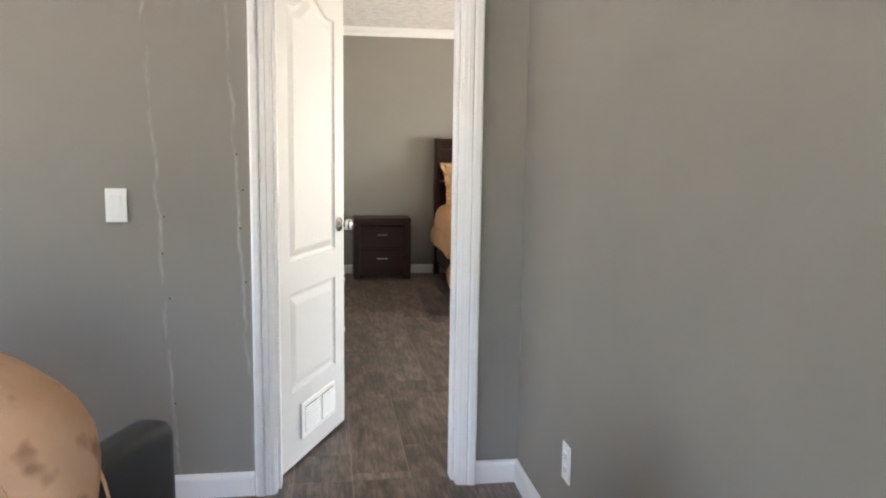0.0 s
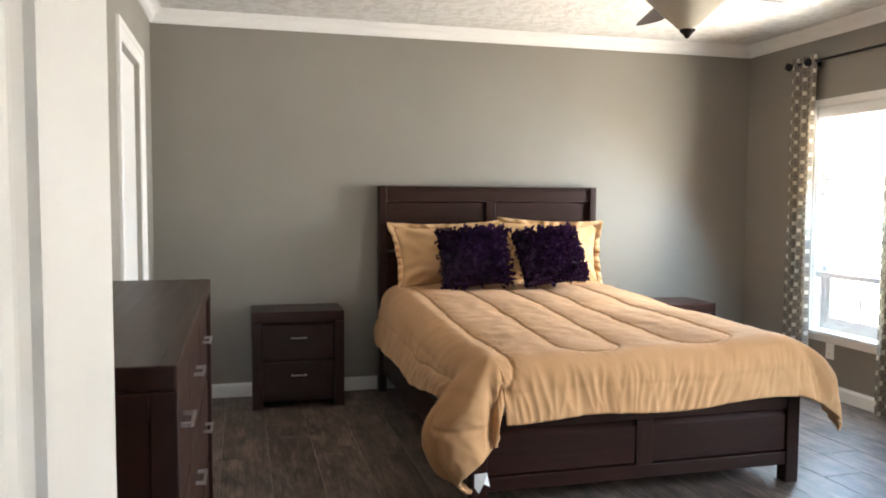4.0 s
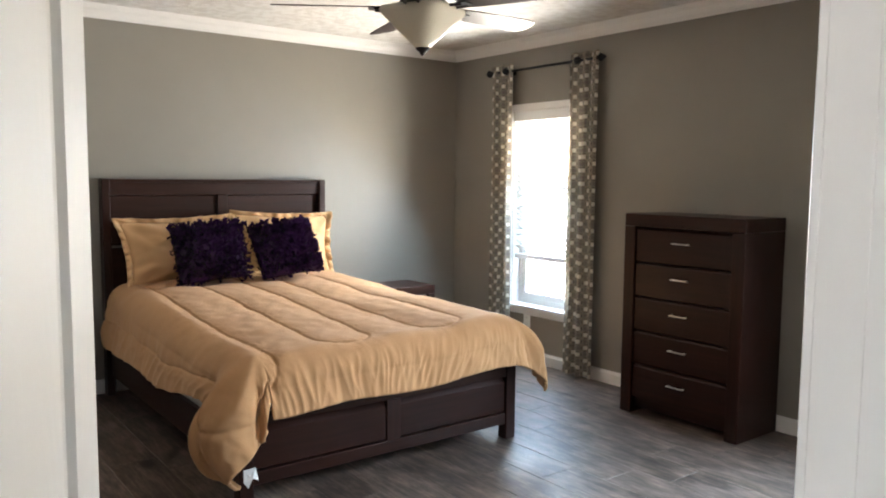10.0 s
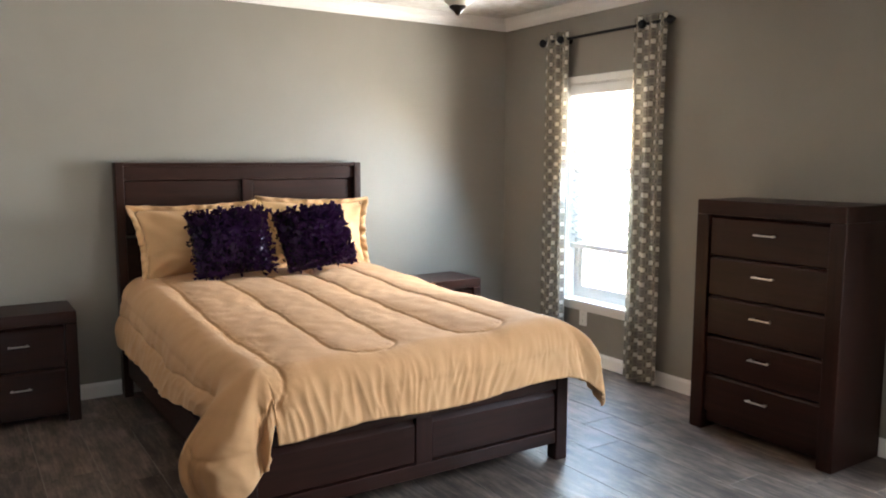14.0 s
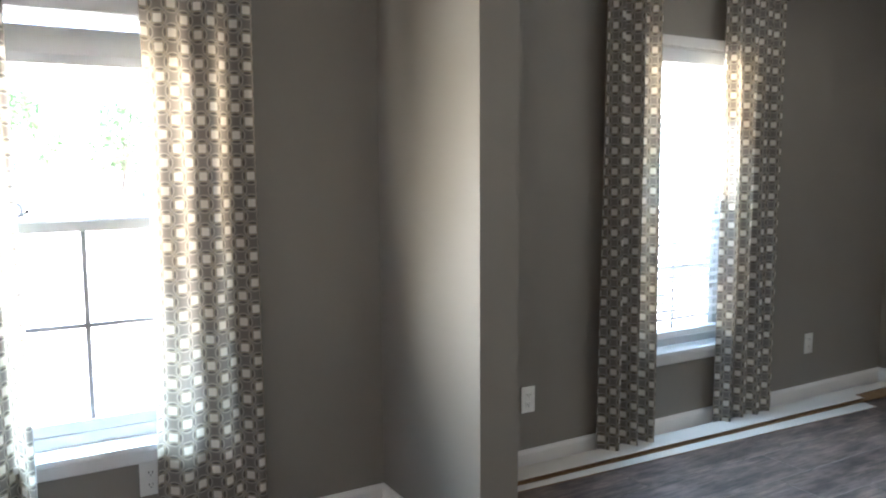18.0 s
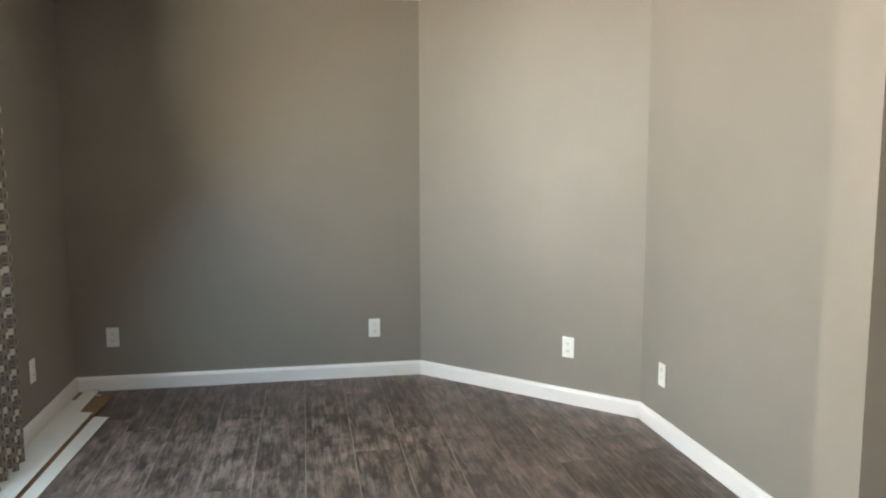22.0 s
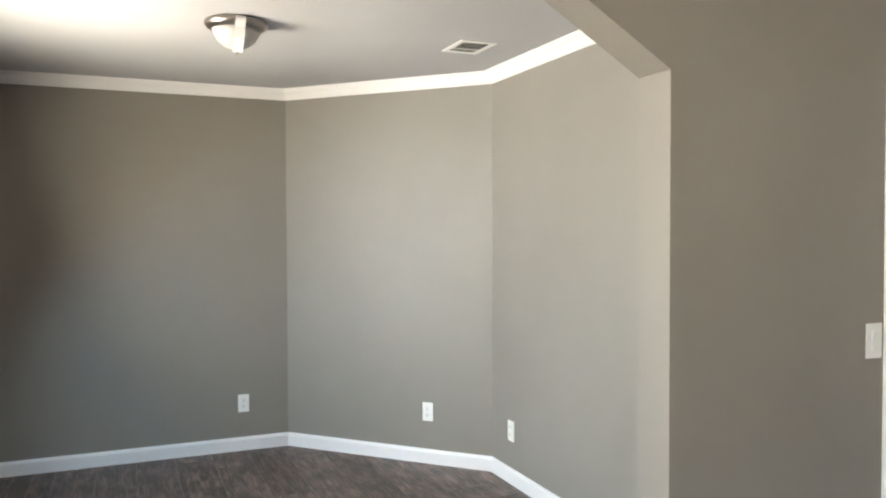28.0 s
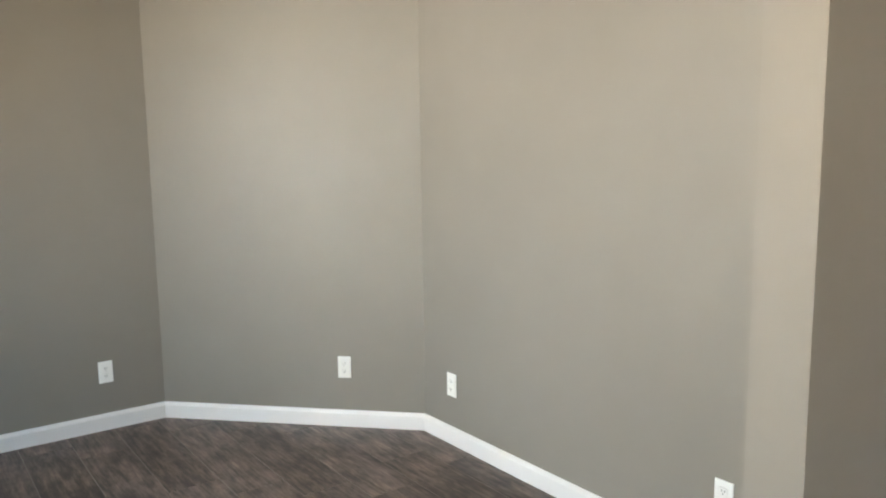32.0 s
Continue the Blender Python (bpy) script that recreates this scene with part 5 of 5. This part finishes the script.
def mobile_home(m, W, D, label):
    t = thing("mobile_home", label, "house", m, "houses across the lot")
    part("wall", box(-W / 2, W / 2, -D / 2, D / 2, 0.4, 3.0), M_SIDING, t)
    part("skirt", box(-W / 2 + 0.05, W / 2 - 0.05, -D / 2 + 0.05, D / 2 - 0.05, 0.0, 0.4), M_ROOFING, t)
    part("roof", prism([(-D / 2 - 0.3, 2.95), (D / 2 + 0.3, 2.95), (0, 4.1)], "x", -W / 2 - 0.2, W / 2 + 0.2), M_ROOFING, t)
    for k in range(5):
        x = -W / 2 + W * (k + 0.5) / 5
        w = part("window", box(x - 0.5, x + 0.5, -D / 2 - 0.04, -D / 2 - 0.005, 1.3, 2.4), M_VINYL, t)
        part("pane", box(x - 0.44, x + 0.44, -D / 2 - 0.055, -D / 2 - 0.042, 1.36, 2.34), M_DARKGLASS, w)


mobile_home(pose(52, 8, -0.6, 0, 0, -80), 16, 5, "pale sided mobile home with dark windows")
mobile_home(pose(58, -16, -0.6, 0, 0, -95), 18, 5, "pale sided mobile home with dark windows")
mobile_home(pose(60, 32, -0.6, 0, 0, -85), 15, 5, "pale sided mobile home with dark windows")


def tree(m, Hh, seed):
    rnd = random.Random(seed)
    t = thing("tree", "broad green tree on the horizon", "tree", m, "far trees")
    bm = bmesh.new()
    rings = []
    for k in range(7):
        f = k / 6
        tube_r = 0.28 * (1 - 0.75 * f)
        rings.append([bm.verts.new((0.3 * math.sin(2 * f) + tube_r * math.cos(a * math.pi / 4), tube_r * math.sin(a * math.pi / 4), Hh * 0.6 * f)) for a in range(8)])
    for a, b in zip(rings, rings[1:]):
        for k in range(8):
            bm.faces.new((a[k], a[(k + 1) % 8], b[(k + 1) % 8], b[k]))
    for k in range(6):
        ang = k * 1.05 + rnd.random()
        z0 = Hh * rnd.uniform(0.25, 0.5)
        tube([(0.1, 0, z0), (1.2 * math.cos(ang), 1.2 * math.sin(ang), z0 + 0.9), (2.3 * math.cos(ang), 2.3 * math.sin(ang), z0 + 2.1)], 0.07, 6, bm)
    part("trunk", bm, M_BARK, t)
    lf = bmesh.new()
    for _ in range(900):
        a, r = rnd.uniform(0, 6.283), rnd.random() ** 0.5
        z = rnd.uniform(0.25, 1.0)
        prof = math.sin(math.pi * min(1, (z - 0.18) / 0.86)) ** 0.6
        c = Vector((r * 3.4 * prof * math.cos(a), r * 3.4 * prof * math.sin(a), z * Hh))
        c += Vector((rnd.gauss(0, 0.25), rnd.gauss(0, 0.25), rnd.gauss(0, 0.25)))
        q = Euler((rnd.uniform(0, 6), rnd.uniform(0, 6), rnd.uniform(0, 6))).to_matrix()
        s = rnd.uniform(0.18, 0.36)
        lf.faces.new([lf.verts.new(c + q @ Vector(p) * s) for p in ((-1, 0, 0), (0, -0.6, 0.1), (1, 0, 0), (0, 0.6, 0.1))])
    tagged(part("crown", lf, M_LEAF, t), kind="stuff")
    return t


first = tree(pose(75, 0, -0.6), 7.5, 1)
rt = random.Random(9)
for k in range(11):
    copy_thing(first, pose(72 + rt.uniform(-6, 10), -48 + 10 * k + rt.uniform(-3, 3), -0.6, 0, 0, rt.uniform(0, 360)))


def parked_car(m):
    t = thing("car", "white parked car on the gravel lot", "car", m, "parked cars")
    part("body", prism([(-2.2, 0.35), (2.2, 0.35), (2.25, 0.75), (1.3, 0.95), (0.6, 1.45), (-1.2, 1.45), (-1.9, 0.98), (-2.25, 0.9)], "y", -0.85, 0.85), M_CARPAINT, t)
    part("windows", prism([(1.15, 0.97), (0.56, 1.38), (-1.1, 1.38), (-1.65, 0.99)], "y", -0.86, 0.86), M_DARKGLASS, t)
    for x in (-1.4, 1.4):
        for y in (-0.85, 0.85):
            w = part("wheel", lathe([(0.32, -0.1), (0.33, 0.0), (0.32, 0.1)], 20, None, pose(x, y, 0.33, 90)), M_BLACKPL, t)
            part("rim", lathe([(0.19, -0.105), (0.19, 0.105)], 16, None, pose(x, y, 0.33, 90)), M_NICKEL, w)


parked_car(pose(38, 2.5, -0.6, 0, 0, 80))
parked_car(pose(40, -9, -0.6, 0, 0, 100))
parked_car(pose(44, 18, -0.6, 0, 0, 95))

# ---- floors: wood-look plank tiles on grout ----
TW, TL, GAP = 0.2285, 0.914, 0.0028
tile_meshes = {}


def tile_mesh(w, h):
    key = (round(w, 3), round(h, 3))
    if key not in tile_meshes:
        c, t = 0.0008, 0.006
        vs = [(-w / 2, -h / 2, -t), (w / 2, -h / 2, -t), (w / 2, h / 2, -t), (-w / 2, h / 2, -t)]
        vs += [(-w / 2, -h / 2, -c), (w / 2, -h / 2, -c), (w / 2, h / 2, -c), (-w / 2, h / 2, -c)]
        vs += [(-w / 2 + c, -h / 2 + c, 0), (w / 2 - c, -h / 2 + c, 0), (w / 2 - c, h / 2 - c, 0), (-w / 2 + c, h / 2 - c, 0)]
        fs = [(8, 9, 10, 11)]
        for k in range(4):
            j = (k + 1) % 4
            fs += [(k, j, j + 4, k + 4), (k + 4, j + 4, j + 8, k + 8)]
        me = bpy.data.meshes.new("tile")
        me.from_pydata(vs, [], fs)
        me.materials.append(M_TILE)
        tile_meshes[key] = me
    return tile_meshes[key]


def tile_floor(name, x0, x1, y0, y1, label):
    f = structure(name, box(x0, x1, y0, y1, -0.03, -0.0010), M_GROUT, label, "floor")
    k0, k1 = math.floor((x0 - 0.521) / TW), math.ceil((x1 - 0.521) / TW)
    for k in range(k0, k1):
        xa, xb = max(x0, 0.521 + k * TW), min(x1, 0.521 + (k + 1) * TW)
        if xb - xa < 0.01:
            continue
        start = 3.65 - TL * 12 + (0.305 * ((k * 2) % 3) + 0.11 * ((k * 5) % 4))
        for q in range(30):
            ya, yb = max(y0, start + q * TL), min(y1, start + (q + 1) * TL)
            if yb - ya < 0.02:
                continue
            o = new("tile", tile_mesh(xb - xa - GAP, yb - ya - GAP))
            o.parent = f
            o.location = ((xa + xb) / 2, (ya + yb) / 2, 0)


tile_floor("floor_bedroom", XB, XE, YD + 0.07, YN, "grey-brown wood-look plank tile floor with pale grout")
tile_floor("floor_retreat", XW, XE, YS, YD + 0.07, "grey-brown wood-look plank tile floor of the sitting area")
tile_floor("floor_entry", -3.3, XW, -4.4, YD + 0.07, "grey-brown wood-look plank tile floor of the entry room")
